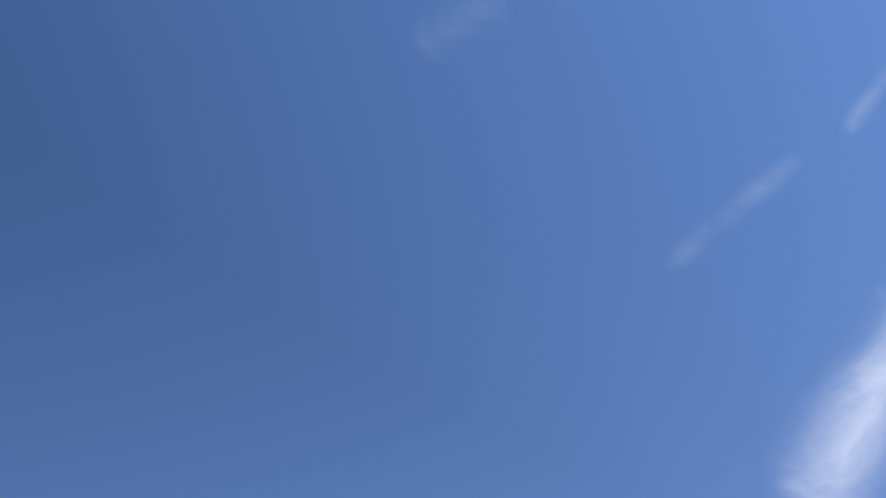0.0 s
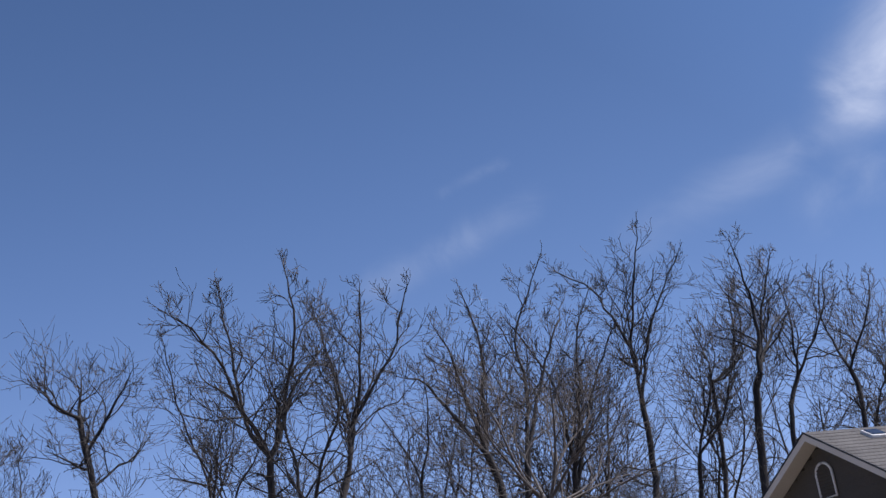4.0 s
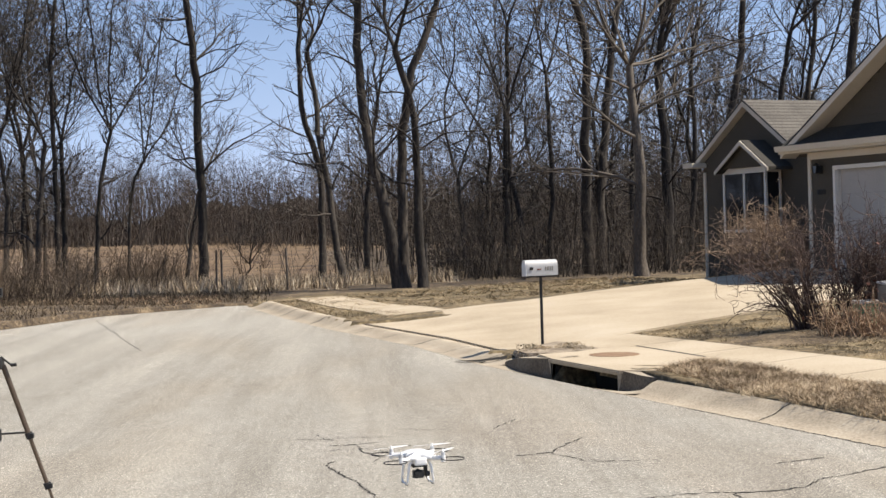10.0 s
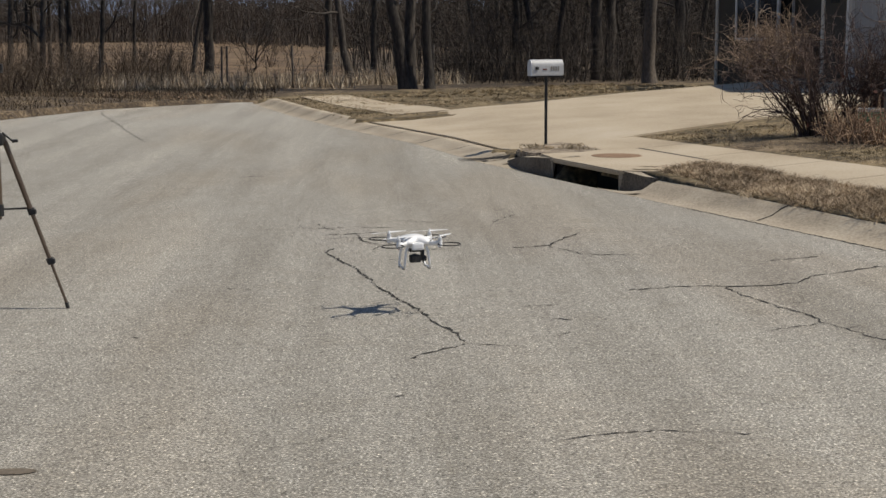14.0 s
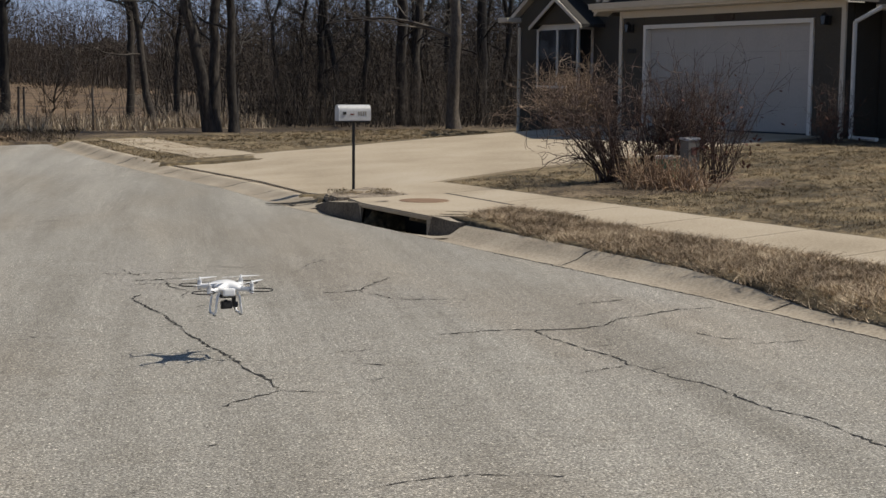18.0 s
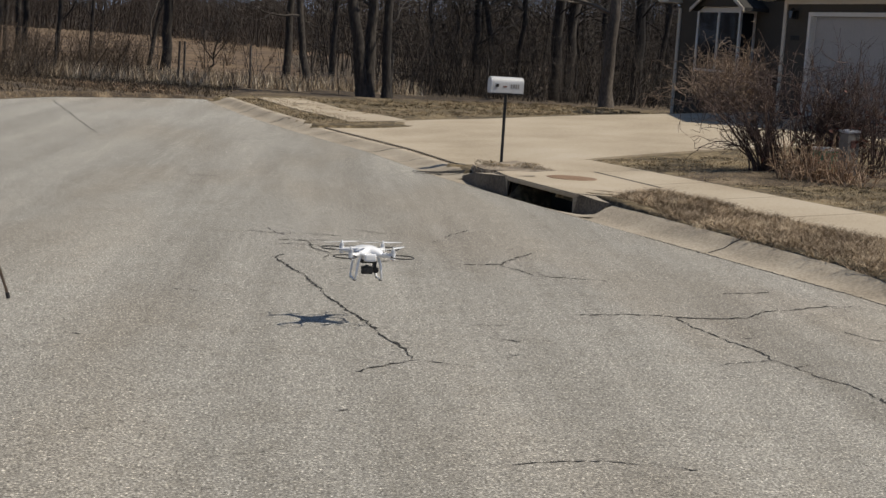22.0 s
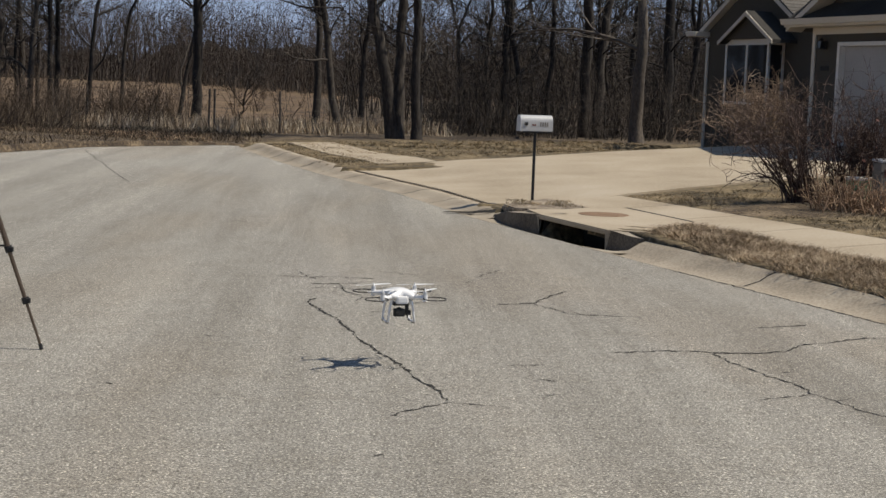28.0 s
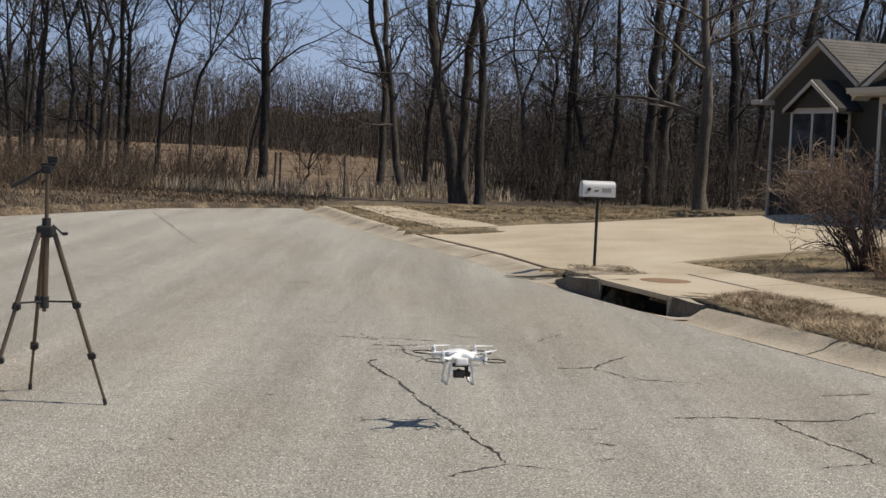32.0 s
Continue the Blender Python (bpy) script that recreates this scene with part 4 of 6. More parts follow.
for z in np.arange(4.19, 4.78, 0.065):
    w = 0.21 if z < 4.6 else math.sqrt(max(0.001, 0.21 ** 2 - (z - 4.6) ** 2))
    part("louvre", box(2 * w, 0.05, 0.01, (2.54, 0.04, z), 0, Matrix.Rotation(radians(-35), 3, "X")), M_SIDING, vent)
# porch lamps by the garage door
for u in (5.27, -0.45):
    lampo = thing("wall_lamp", HM @ pose(u, 0.014, 2.66), "dark bronze lantern on the garage wall", "wall lamp", "garage lamps")
    part("back_plate", box(0.1, 0.025, 0.17, (0, 0.0125, 0.12), 0.006), M_BLACK, lampo)
    part("bracket_arm", tubes_mesh([([(0, 0.02, 0.1), (0, 0.1, 0.06), (0, 0.14, 0.12), (0, 0.13, 0.2)], [0.009] * 4)]), M_BLACK, lampo)
    part("lantern", prism([(-0.04, 0.05), (0.04, 0.05), (0.065, 0.2), (-0.065, 0.2)], 0.11, "y", 0.07), M_GLASS, lampo, "dark glass lantern body")
    for sx, yy in ((-1, 0.07), (1, 0.07), (-1, 0.18), (1, 0.18)):
        part("lantern_bar", rod((0.04 * sx, yy, 0.05), (0.066 * sx, yy, 0.2), 0.007, 6), M_BLACK, lampo)
    part("lantern_base", box(0.1, 0.13, 0.02, (0, 0.125, 0.045), 0.006), M_BLACK, lampo)
    part("cap", rod((0, 0.125, 0.2), (0, 0.125, 0.27), 0.1, 4, 0.015), M_BLACK, lampo, "dark pyramid cap")
for i in range(4):
    part("number_bar", box(0.05, 0.012, 0.1, (5.16 + i * 0.075, 0.022, 2.3), 0.003), M_BLACK, house)
part("bracket", box(0.58, 0.03, 0.12, (2.38, 0.016, 2.925), 0.012), M_PLAQUE, house, "dark brown plaque over the door")
# side wall and body of the garage, and the recessed front beyond it
part("side_wall", box(0.18, 10.6, 3.1, (-0.77, -5.5, 1.75)), M_SIDING, house)
part("side_wall", box(0.18, 10.6, 3.1, (5.61, -5.5, 1.75)), M_SIDING, house)
part("front_wall", box(9.0, 0.18, 3.1, (-5.4, -0.95, 1.65)), M_SIDING, house)
part("fascia", box(8.6, 0.03, 0.18, (-5.5, -0.38, 3.05), 0.005), M_CREAM, house)
part("soffit", box(8.6, 0.5, 0.03, (-5.5, -0.62, 2.97)), M_CREAM, house)
part("roof", prism([(-0.36, 3.15), (-0.36, 3.05), (-6.0, 5.9), (-6.0, 6.0)], -8.6, "x", -1.2), M_ROOF, house)
part("downspout", rod((-1.04, -0.02, 0.55), (-1.04, -0.02, 2.75), 0.04, 8), M_WHITE, house, "white metal downspout")
part("downspout_foot", rod((-1.04, 0.0, 0.66), (-2.3, 0.7, 0.68), 0.035, 8), M_WHITE, house)
part("downspout_elbow", rod((-1.04, -0.02, 2.74), (-1.4, -0.3, 3.0), 0.04, 8), M_WHITE, house)

# bay-window wing
WB = -2.0
W0, W1, WC = 9.3, 12.6, 10.62
wall("wing_wall", [(W0, 0.0), (11.2, 0.0), (11.2, 1.45), (W0, 1.45)], WB, 0.18)
wall("wing_wall", [(5.7, 0.0), (W0, 0.0), (W0, 3.72), (8.72, 3.4), (5.7, 3.4)], WB, 0.18)
wall("wing_wall", [(11.2, 0.0), (W1, 0.0), (W1, 3.3), (11.2, 3.3)], WB, 0.18)
wall("wing_wall", [(W0, 3.05), (11.2, 3.05), (11.2, 3.3), (W1, 3.3), (WC, 4.55), (W0, 3.72)], WB, 0.18)
part("side_wall", box(0.18, 9.0, 3.3, (W1 - 0.09, WB - 4.6, 1.65)), M_SIDING, house)
part("corner_trim", box(0.1, 0.05, 2.9, (W1 - 0.05, WB + 0.014, 1.6), 0.006), M_CREAM, house)
gable_roof(WC, 1.98, 4.8, 0.66, WB + 0.12, WB - 9.0, 0.17)
part("eave_return", box(0.45, 0.5, 0.12, (W1 + 0.12, WB + 0.2, 3.24), 0.01), M_CREAM, house)
bay = part("bay_window", prism([(9.38, WB - 0.05), (11.14, WB - 0.05), (11.1, WB + 0.45), (9.34, WB + 0.45)], 0.3, "z", 1.15), M_SIDING, house, "boxed bay window with white frames")
part("head", prism([(9.38, WB - 0.05), (11.14, WB - 0.05), (11.1, WB + 0.45), (9.34, WB + 0.45)], 0.14, "z", 2.98), M_WHITE, bay)
part("apron", prism([(9.41, WB - 0.05), (11.11, WB - 0.05), (11.07, WB + 0.42), (9.37, WB + 0.42)], 0.9, "z", 0.3), M_SIDING, bay)
for p, q, n in (((9.36, WB + 0.43), (11.08, WB + 0.43), 2), ((11.08, WB + 0.43), (11.12, WB - 0.02), 1), ((9.36, WB + 0.43), (9.4, WB - 0.02), 1)):
    p, q = Vector((*p, 0)), Vector((*q, 0))
    d = (q - p)
    rot = Matrix.Rotation(math.atan2(d.y, d.x), 3, "Z")
    for i in range(n + 1):
        c = p + d * i / n
        part("mullion", box(0.07, 0.06, 1.53, (c.x, c.y, 2.215), 0.006, rot), M_WHITE, bay)
    m = p + d / 2
    for z in (1.49, 2.95):
        part("rail", box(d.length, 0.05, 0.06 if z != 2.2 else 0.035, (m.x, m.y, z), 0.004, rot), M_WHITE, bay)
    part("pane", box(d.length, 0.012, 1.5, (m.x, m.y, 2.215), 0, rot), M_GLASS, bay, "dark window glass")
for sgn, run in ((-1, 1.1), (1, 1.12)):
    # shade painted in by the dark shingle colour
    part("bay_roof", prism([(9.95, 3.74), (9.95 + sgn * run, 3.03), (9.95 + sgn * run, 2.95), (9.95, 3.64)], -0.75, "y", WB + 0.72), M_ROOF_SHADE, bay, "shingled bay roof, coloured dark for shade")
    part("bay_rake", prism([(9.95, 3.72), (9.95 + sgn * run, 3.01), (9.95 + sgn * run, 2.92), (9.95, 3.61)], 0.03, "y", WB + 0.722), M_CREAM, bay)
part("bay_gable", prism([(9.0, 3.06), (10.95, 3.06), (9.95, 3.66)], -0.6, "y", WB + 0.58), M_SIDING, bay)
# roof vent
vent_z = APEX + 0.1 - SLOPE * (GC - 2.0) + 0.03
tilt = Matrix.Rotation(-math.atan(SLOPE), 3, "Y")
curb = part("skylight", box(0.34, 0.42, 0.1, (2.0, -1.0, vent_z), 0.012, tilt), M_WHITE, house, "small white-framed roof light")
part("pane", box(0.27, 0.35, 0.012, (2.0 - 0.03, -1.0, vent_z + 0.052), 0, tilt), M_GLASS, curb, "dark glass pane")

# ---- trees ----


def grow(rng, p, d, length, r, level, out, levels, spread, tropism=0.08, seg=6, wander=1.0):
    """Grows one branch and its children; out gathers (points, radii, level)."""
    n = seg if level < 2 else (5 if level < 3 else 3)
    pts, rad = [p], [r]
    d = d / np.linalg.norm(d)
    for i in range(n):
        d = d + rng.randn(3) * (0.15, 0.22, 0.17, 0.15, 0.15)[level] * wander + np.array([0, 0, tropism * (0.5 if level == 0 else 1)])
        d /= np.linalg.norm(d)
        p = p + d * length / n
        pts.append(p)
        rad.append(r * (1 - 0.7 * (i + 1) / n))
    out.append((np.array(pts), np.array(rad), level))
    if level >= levels:
        return
    count = {0: 7, 1: 6, 2: 3, 3: 3}[level] + rng.randint(-1, 2)
    for k in range(count):
        f = (0.3 if level == 0 else 0.15) + (0.7 if level == 0 else 0.85) * (k + rng.rand()) / count
        f = min(f, 0.98)
        i = min(int(f * n), n - 1)
        q = pts[i] + (pts[i + 1] - pts[i]) * (f * n - i)
        dd = pts[i + 1] - pts[i]
        dd = dd / np.linalg.norm(dd)
        side = rng.randn(3)
        side -= dd * side.dot(dd)
        side /= np.linalg.norm(side)
        a = spread * (0.65 + 0.7 * rng.rand())
        nd = dd * math.cos(a) + side * math.sin(a)
        rr = np.interp(f * n, range(n + 1), rad)
        ln = length * (0.5 + 0.26 * rng.rand()) * (1.15 - 0.5 * f)
        grow(rng, q, nd, ln, max(rr * 0.64, 0.006), level + 1, out, levels, spread, tropism, seg, wander)


def tree_parts(parent, rng, height, r, lean=(0, 0), forks=2, fork=0.5, levels=4, spread=0.7, bark=M_BARK, twig=M_TWIG, trop=0.08, tilt=0.32, low=4, fine_r=0.0065, wander=1.0, low_rise=0.45, low_len=1.0, lead=0.86):
    """A bare tree: a trunk that divides into leaders, limbs, and a crown of fine twigs."""
    out = []
    base, top = np.array([0, 0, -0.2]), np.array([lean[0], lean[1], height * fork])
    n = 9
    wob = np.cumsum(rng.randn(n + 1, 2) * 0.05, axis=0)
    wob -= np.linspace(0, 1, n + 1)[:, None] * wob[-1]
    pts = [base + (top - base) * i / n + np.r_[wob[i], 0] for i in range(n + 1)]
    rad = [r * (1.4 if i == 0 else 1.0 - 0.45 * i / n) for i in range(n + 1)]
    out.append((np.array(pts), np.array(rad), 0))
    ax = (top - base) / np.linalg.norm(top - base)
    ph = rng.rand() * 0.6 - 0.3
    for k in range(forks):
        a = ph + k * 2 * math.pi / forks + rng.randn() * 0.25
        d = ax + np.array([math.cos(a), math.sin(a), 0]) * tilt * (0.7 + 0.6 * rng.rand())
        grow(rng, pts[-1], d, height * (1 - fork) * (0.66 + 0.17 * rng.rand()), rad[-1] * lead, 0, out, levels - 1, spread, trop, 7, wander)
    for k in range(low):
        i = rng.randint(4, n + 1)
        a = rng.rand() * 6.28
        grow(rng, pts[i], np.array([math.cos(a), math.sin(a), low_rise]), height * (0.17 + 0.13 * rng.rand()) * low_len, rad[i] * 0.36, 1, out, levels - 1, spread, trop, 6, wander)
    thick = [(p, q) for p, q, l in out if l <= 1]
    fine = [(p, np.maximum(q, fine_r)) for p, q, l in out if l >= 2]
    tube_part("trunk", thick, bark, parent, 8)
    tube_part("crown", fine, twig, parent, 3)


def tree(x, y, height, r, lean=(0, 0), forks=2, fork=0.5, seed=1, label="tall bare woodland tree with dark grey bark", group="woodland trees", name="tree", **k):
    z = float(ground_height(np.array(x), np.array(y)))
    t = thing(name, pose(x, y, z), label, "tree", group)
    tree_parts(t, np.random.RandomState(seed), height, r, lean, forks, fork, **k)
    return t


def bend(points, step=0.55):
    """A smooth way through a few points."""
    p = np.array(points, float)
    if len(p) < 3:
        q = p
    else:
        e = np.concatenate([[2 * p[0] - p[1]], p, [2 * p[-1] - p[-2]]])
        q = []
        for a, b, c, d in zip(e[:-3], e[1:-2], e[2:-1], e[3:]):
            n = max(2, int(np.linalg.norm(c - b) / step))
            for t in np.arange(n) / n:
                q.append(0.5 * (2 * b + (c - a) * t + (2 * a - 5 * b + 4 * c - d) * t ** 2 + (3 * b - a - 3 * c + d) * t ** 3))
        q = np.array(q + [p[-1]])
    s = np.r_[0, np.cumsum(np.linalg.norm(np.diff(q, axis=0), axis=1))]
    k = np.linspace(0, s[-1], max(4, int(s[-1] / step)))
    return np.stack([np.interp(k, s, q[:, i]) for i in range(3)], 1)


def shoots(rng, path, rad, out, first, gap, reach, rise, thick):
    """Side limbs along a way, long below and short at its tip, each with its own twigs."""
    n = len(path)
    s = np.r_[0, np.cumsum(np.linalg.norm(np.diff(path, axis=0), axis=1))]
    at, turn = s[-1] * first, rng.rand() * 6.28
    while at < s[-1]:
        f = at / s[-1]
        p = np.array([np.interp(at, s, path[:, i]) for i in range(3)])
        i = min(n - 2, int(np.searchsorted(s, at)))
        d = path[i + 1] - path[i]
        d = d / (np.linalg.norm(d) + 1e-9)
        turn += 2.4 + rng.randn() * 0.5
        side = np.array([math.cos(turn), 0.8 * math.sin(turn), rise + rng.rand() * 0.5])
        ln = reach * (1.1 - 0.93 * f) * rng.uniform(0.5, 1.3)
        grow(rng, p, d * 0.55 + side, ln, min(thick, 0.6 * np.interp(at, s, rad)) * rng.uniform(0.7, 1.1), 1, out, 3, 0.72, 0.065, 6, 1.15)
        at += gap * rng.uniform(0.5, 1.5)


def woodland_tree(x, y, r, guide, leaders, seed, bark=M_BARK, label="tall bare woodland tree with dark grey bark"):
    """A bare tree whose trunk follows a guide of (sideways, height) and divides into leaders."""
    rng = np.random.RandomState(seed)
    z = float(ground_height(np.array(x), np.array(y)))
    t = thing("tree", pose(x, y, z), label, "tree", "woodland trees")
    depth = np.cumsum(rng.randn(len(guide)) * 0.2)
    path = bend([(0, 0, -0.2)] + [(a, k, h - z) for (a, h), k in zip(guide, depth)])
    path[1:-1, :2] += rng.randn(len(path) - 2, 2) * 0.025
    f = np.linspace(0, 1, len(path))
    rad = 0.86 * r * (1 - 0.4 * f + 0.45 * np.exp(-f * 26))
    fine = []
    trunk = [(path, rad)]
    shoots(rng, path, rad, fine, 0.32, 0.75, 3.6, 0.02, 0.04)
    for way in leaders:
        low = min(range(len(path)), key=lambda i: abs(path[i][2] - min(path[-1][2], way[0][1] - z - 0.8)))
        start = path[low]
        dy = start[1] + np.cumsum(rng.randn(len(way)) * 0.7)
        limb = bend([start] + [(a, k, h - z - (0.65 if x > -7 else -0.3) * i / len(way)) for i, ((a, h), k) in enumerate(zip(way, dy), 1)], 0.45)
        limb[1:-1] += rng.randn(len(limb) - 2, 3) * 0.035
        lr = np.linspace(min(0.7 * rad[low], 0.095 if low > 0.8 * len(path) else 0.045), 0.017, len(limb))
        trunk.append((limb, lr))
        shoots(rng, limb, lr, fine, 0.08, 0.42, 2.8, 0.15, 0.032)
        grow(rng, limb[-1], limb[-1] - limb[-2], 0.45, 0.016, 2, fine, 3, 0.6, 0.07, 5, 1.1)
    tube_part("trunk", trunk + [(p, q) for p, q, l in fine if l == 1], bark, t, 7)
    twigs = [(p, np.maximum(q, 0.0075)) for p, q, l in fine if l >= 2]
    tube_part("crown", twigs, M_TWIG, t, 3)
    return t


woodland_tree(-5.27, 47.5, 0.19, [(-0.0, 3.1), (-0.0, 6.2), (-0.1, 8.1), (-0.3, 10.2), (-0.5, 12.0)], [[(-1.1, 12.7), (-1.9, 14.1)], [(-0.5, 13.3), (-0.4, 14.3)], [(0.1, 11.9), (1.3, 13.8)], [(-0.8, 10.9), (-1.4, 11.6)], [(0.5, 10.6), (1.0, 11.0), (1.3, 12.0)], [(0.4, 8.3), (0.8, 9.4)], [(-0.9, 8.6), (-1.3, 9.5)]], 300)
woodland_tree(-1.42, 45.8, 0.15, [(0.1, 3.5), (-0.4, 5.7), (-0.4, 8.2)], [[(-0.6, 10.1), (-1.2, 12.4), (-1.4, 14.6)], [(0.1, 11.0), (0.2, 11.5)]], 301)
woodland_tree(-0.70, 45.0, 0.14, [(-0.2, 1.9), (-0.5, 4.2), (-0.7, 6.0), (-0.9, 7.5)], [[(-0.8, 8.8), (-1.3, 10.3), (-1.8, 11.5)], [(-0.4, 8.7), (0.5, 10.2)]], 302)
woodland_tree(1.00, 39.8, 0.20, [(-0.4, 2.5), (-0.8, 4.3), (-1.0, 6.5), (-0.9, 8.7)], [[(-1.3, 9.8), (-1.7, 11.0), (-2.4, 12.4), (-3.3, 13.2)], [(-1.4, 10.1), (-1.6, 12.1), (-1.8, 14.7)], [(-0.6, 9.3), (-0.0, 11.1), (1.1, 12.6)], [(-0.2, 10.6), (0.2, 12.5), (0.1, 14.3)]], 303)
woodland_tree(1.11, 39.9, 0.19, [(0.0, 3.3), (0.3, 6.0), (0.6, 6.6), (1.1, 8.0)], [[(1.4, 9.6), (1.0, 12.3), (0.8, 14.2)], [(1.5, 9.7), (2.7, 11.5), (3.4, 13.5)], [(1.3, 9.1), (1.8, 11.0), (2.1, 13.7)]], 304)
woodland_tree(1.61, 39.6, 0.16, [(-0.1, 2.5), (-0.1, 4.8), (-0.6, 6.7)], [[(-0.8, 7.8), (-1.0, 10.2), (-1.3, 11.8)], [(-0.2, 8.2), (0.4, 9.7), (0.4, 11.2)]], 305)
woodland_tree(0.07, 54.0, 0.14, [(0.1, 3.1), (0.6, 6.7)], [[(1.1, 9.7), (1.4, 11.4)], [(0.4, 9.7), (0.1, 11.4)]], 306)
woodland_tree(7.68, 48.5, 0.24, [(-0.1, 2.8), (-0.1, 5.5), (0.0, 7.8), (-0.3, 9.2)], [[(-1.3, 10.7), (-2.0, 12.1), (-3.0, 12.5)], [(-0.8, 11.3), (-1.1, 12.8), (-1.6, 14.3)], [(0.0, 11.2), (0.2, 13.4), (-0.3, 15.6)]], 307)
woodland_tree(7.98, 48.5, 0.22, [(0.2, 3.2), (0.5, 6.1), (0.9, 9.0)], [[(1.5, 12.2), (1.5, 14.2), (2.8, 17.0)], [(1.7, 11.3), (2.8, 13.7), (3.7, 15.6)]], 308)
woodland_tree(10.73, 50.0, 0.26, [(0.0, 3.9), (-0.2, 7.1), (-0.1, 7.8)], [[(0.6, 9.8), (1.6, 12.1), (2.8, 14.6)], [(-0.0, 9.9), (-0.2, 12.4), (-1.4, 14.9)], [(0.5, 11.0), (1.0, 13.9), (1.7, 15.6)]], 309)
woodland_tree(12.44, 51.0, 0.21, [(0.9, 5.6), (1.4, 7.9), (1.5, 10.9)], [[(1.5, 13.0), (0.7, 16.0), (-0.3, 17.5)], [(1.7, 13.4), (1.8, 15.4), (2.3, 17.9)], [(2.5, 14.2), (4.0, 16.9)]], 310)
woodland_tree(14.96, 53.0, 0.16, [(0.7, 6.5), (1.0, 8.7)], [[(1.9, 11.8), (1.9, 14.7)], [(2.1, 10.4), (3.3, 13.9)]], 311)
woodland_tree(16.54, 50.0, 0.25, [(0.8, 6.7), (1.1, 9.8), (1.4, 10.9)], [[(1.8, 13.4), (1.3, 16.5)], [(2.1, 13.4), (2.8, 15.9)], [(2.6, 12.9), (3.8, 14.3)]], 312)
woodland_tree(16.34, 54.0, 0.15, [(1.1, 8.9), (1.2, 11.6)], [[(2.1, 12.3), (2.4, 15.7)], [(2.7, 12.9), (3.2, 16.3)]], 313)
woodland_tree(18.81, 52.0, 0.17, [(0.8, 8.9), (1.6, 11.1)], [[(2.7, 13.4), (3.1, 15.4)], [(1.6, 13.5), (1.5, 15.2)]], 314)
woodland_tree(21.18, 52.0, 0.18, [(1.2, 8.8), (1.2, 11.0)], [[(1.0, 13.4), (1.0, 15.4)], [(2.1, 13.3), (2.7, 15.1)]], 315)
woodland_tree(5.96, 52.0, 0.13, [(-0.2, 1.9), (-0.5, 3.5), (-0.6, 6.0), (-0.5, 9.1)], [[(-0.9, 10.8), (-1.6, 12.5)], [(0.0, 11.2), (-0.0, 13.5)]], 316)
woodland_tree(3.62, 51.0, 0.13, [(-0.1, 2.0), (-0.2, 3.6)], [[(-0.6, 6.0), (-0.2, 8.7), (-0.5, 10.5)], [(0.5, 6.2), (0.9, 9.0)]], 317)
woodland_tree(5.27, 51.0, 0.15, [(-0.2, 2.7), (-0.1, 5.9)], [[(-0.6, 8.4), (-1.3, 10.7)], [(0.8, 8.9), (1.6, 11.2)]], 318)
woodland_tree(9.82, 52.0, 0.16, [(0.0, 2.2), (0.2, 5.7)], [[(0.2, 8.4), (-0.1, 11.2)], [(0.9, 8.8), (1.7, 12.0)]], 319)
woodland_tree(6.84, 53.0, 0.14, [(0.2, 3.5), (0.1, 7.0)], [[(-0.2, 9.8), (-0.2, 12.4)], [(0.8, 9.8), (1.5, 13.0)]], 320)
woodland_tree(12.30, 54.0, 0.15, [(0.4, 4.0), (0.4, 7.5)], [[(0.1, 9.7), (0.1, 11.9)], [(1.1, 10.5), (1.5, 13.2)]], 321)
woodland_tree(-10.50, 50.0, 0.12, [(0.0, 4.5), (0.0, 7.4), (0.3, 10.3)], [[(0.9, 11.2), (1.7, 12.4)], [(0.0, 11.5), (0.3, 13.2)], [(-0.6, 11.1), (-1.1, 12.7)]], 322)
woodland_tree(-9.30, 50.0, 0.11, [(0.3, 3.6), (0.7, 5.5)], [[(1.7, 7.4), (2.7, 9.5)], [(0.8, 8.2), (1.1, 11.6)], [(-0.4, 7.9), (-0.4, 11.2)], [(0.2, 7.9), (0.2, 11.8)]], 323)
woodland_tree(-8.33, 51.0, 0.09, [(0.2, 3.4), (0.7, 4.5)], [[(1.6, 5.7), (2.2, 7.4)], [(0.7, 6.7), (0.8, 9.5)], [(1.3, 7.1), (1.7, 9.0)]], 324)
woodland_tree(-6.08, 48.5, 0.10, [(0.4, 2.4), (0.7, 3.7)], [[(0.9, 4.8), (1.2, 5.9)], [(0.2, 4.9), (-0.1, 6.0)]], 325)
woodland_tree(-10.85, 48.0, 0.14, [(0.2, 3.1), (0.4, 5.0)], [[(-1.1, 9.5), (-0.7, 11.9)], [(-1.8, 9.5), (-1.9, 11.6)]], 326)
woodland_tree(-12.14, 49.0, 0.13, [(0.1, 3.2), (-0.1, 5.1)], [[(-0.5, 7.9), (-0.6, 10.7)], [(0.4, 7.9), (0.7, 10.7)], [(1.0, 7.3), (1.6, 9.8)]], 327)
woodland_tree(-13.38, 50.0, 0.16, [(0.1, 3.2), (0.3, 5.2)], [[(-0.0, 8.0), (-0.2, 11.5)], [(0.7, 8.0), (1.1, 11.3)]], 328)
woodland_tree(-15.03, 49.0, 0.14, [(-0.0, 2.8), (-0.4, 5.1)], [[(-0.7, 7.9), (-0.8, 10.7)], [(0.0, 7.9), (0.5, 11.3)]], 329)
woodland_tree(-10.53, 51.0, 0.14, [(0.1, 3.2), (0.1, 5.2)], [[(-0.3, 7.8), (-0.4, 10.3)], [(0.5, 7.6), (0.8, 9.9)]], 330)
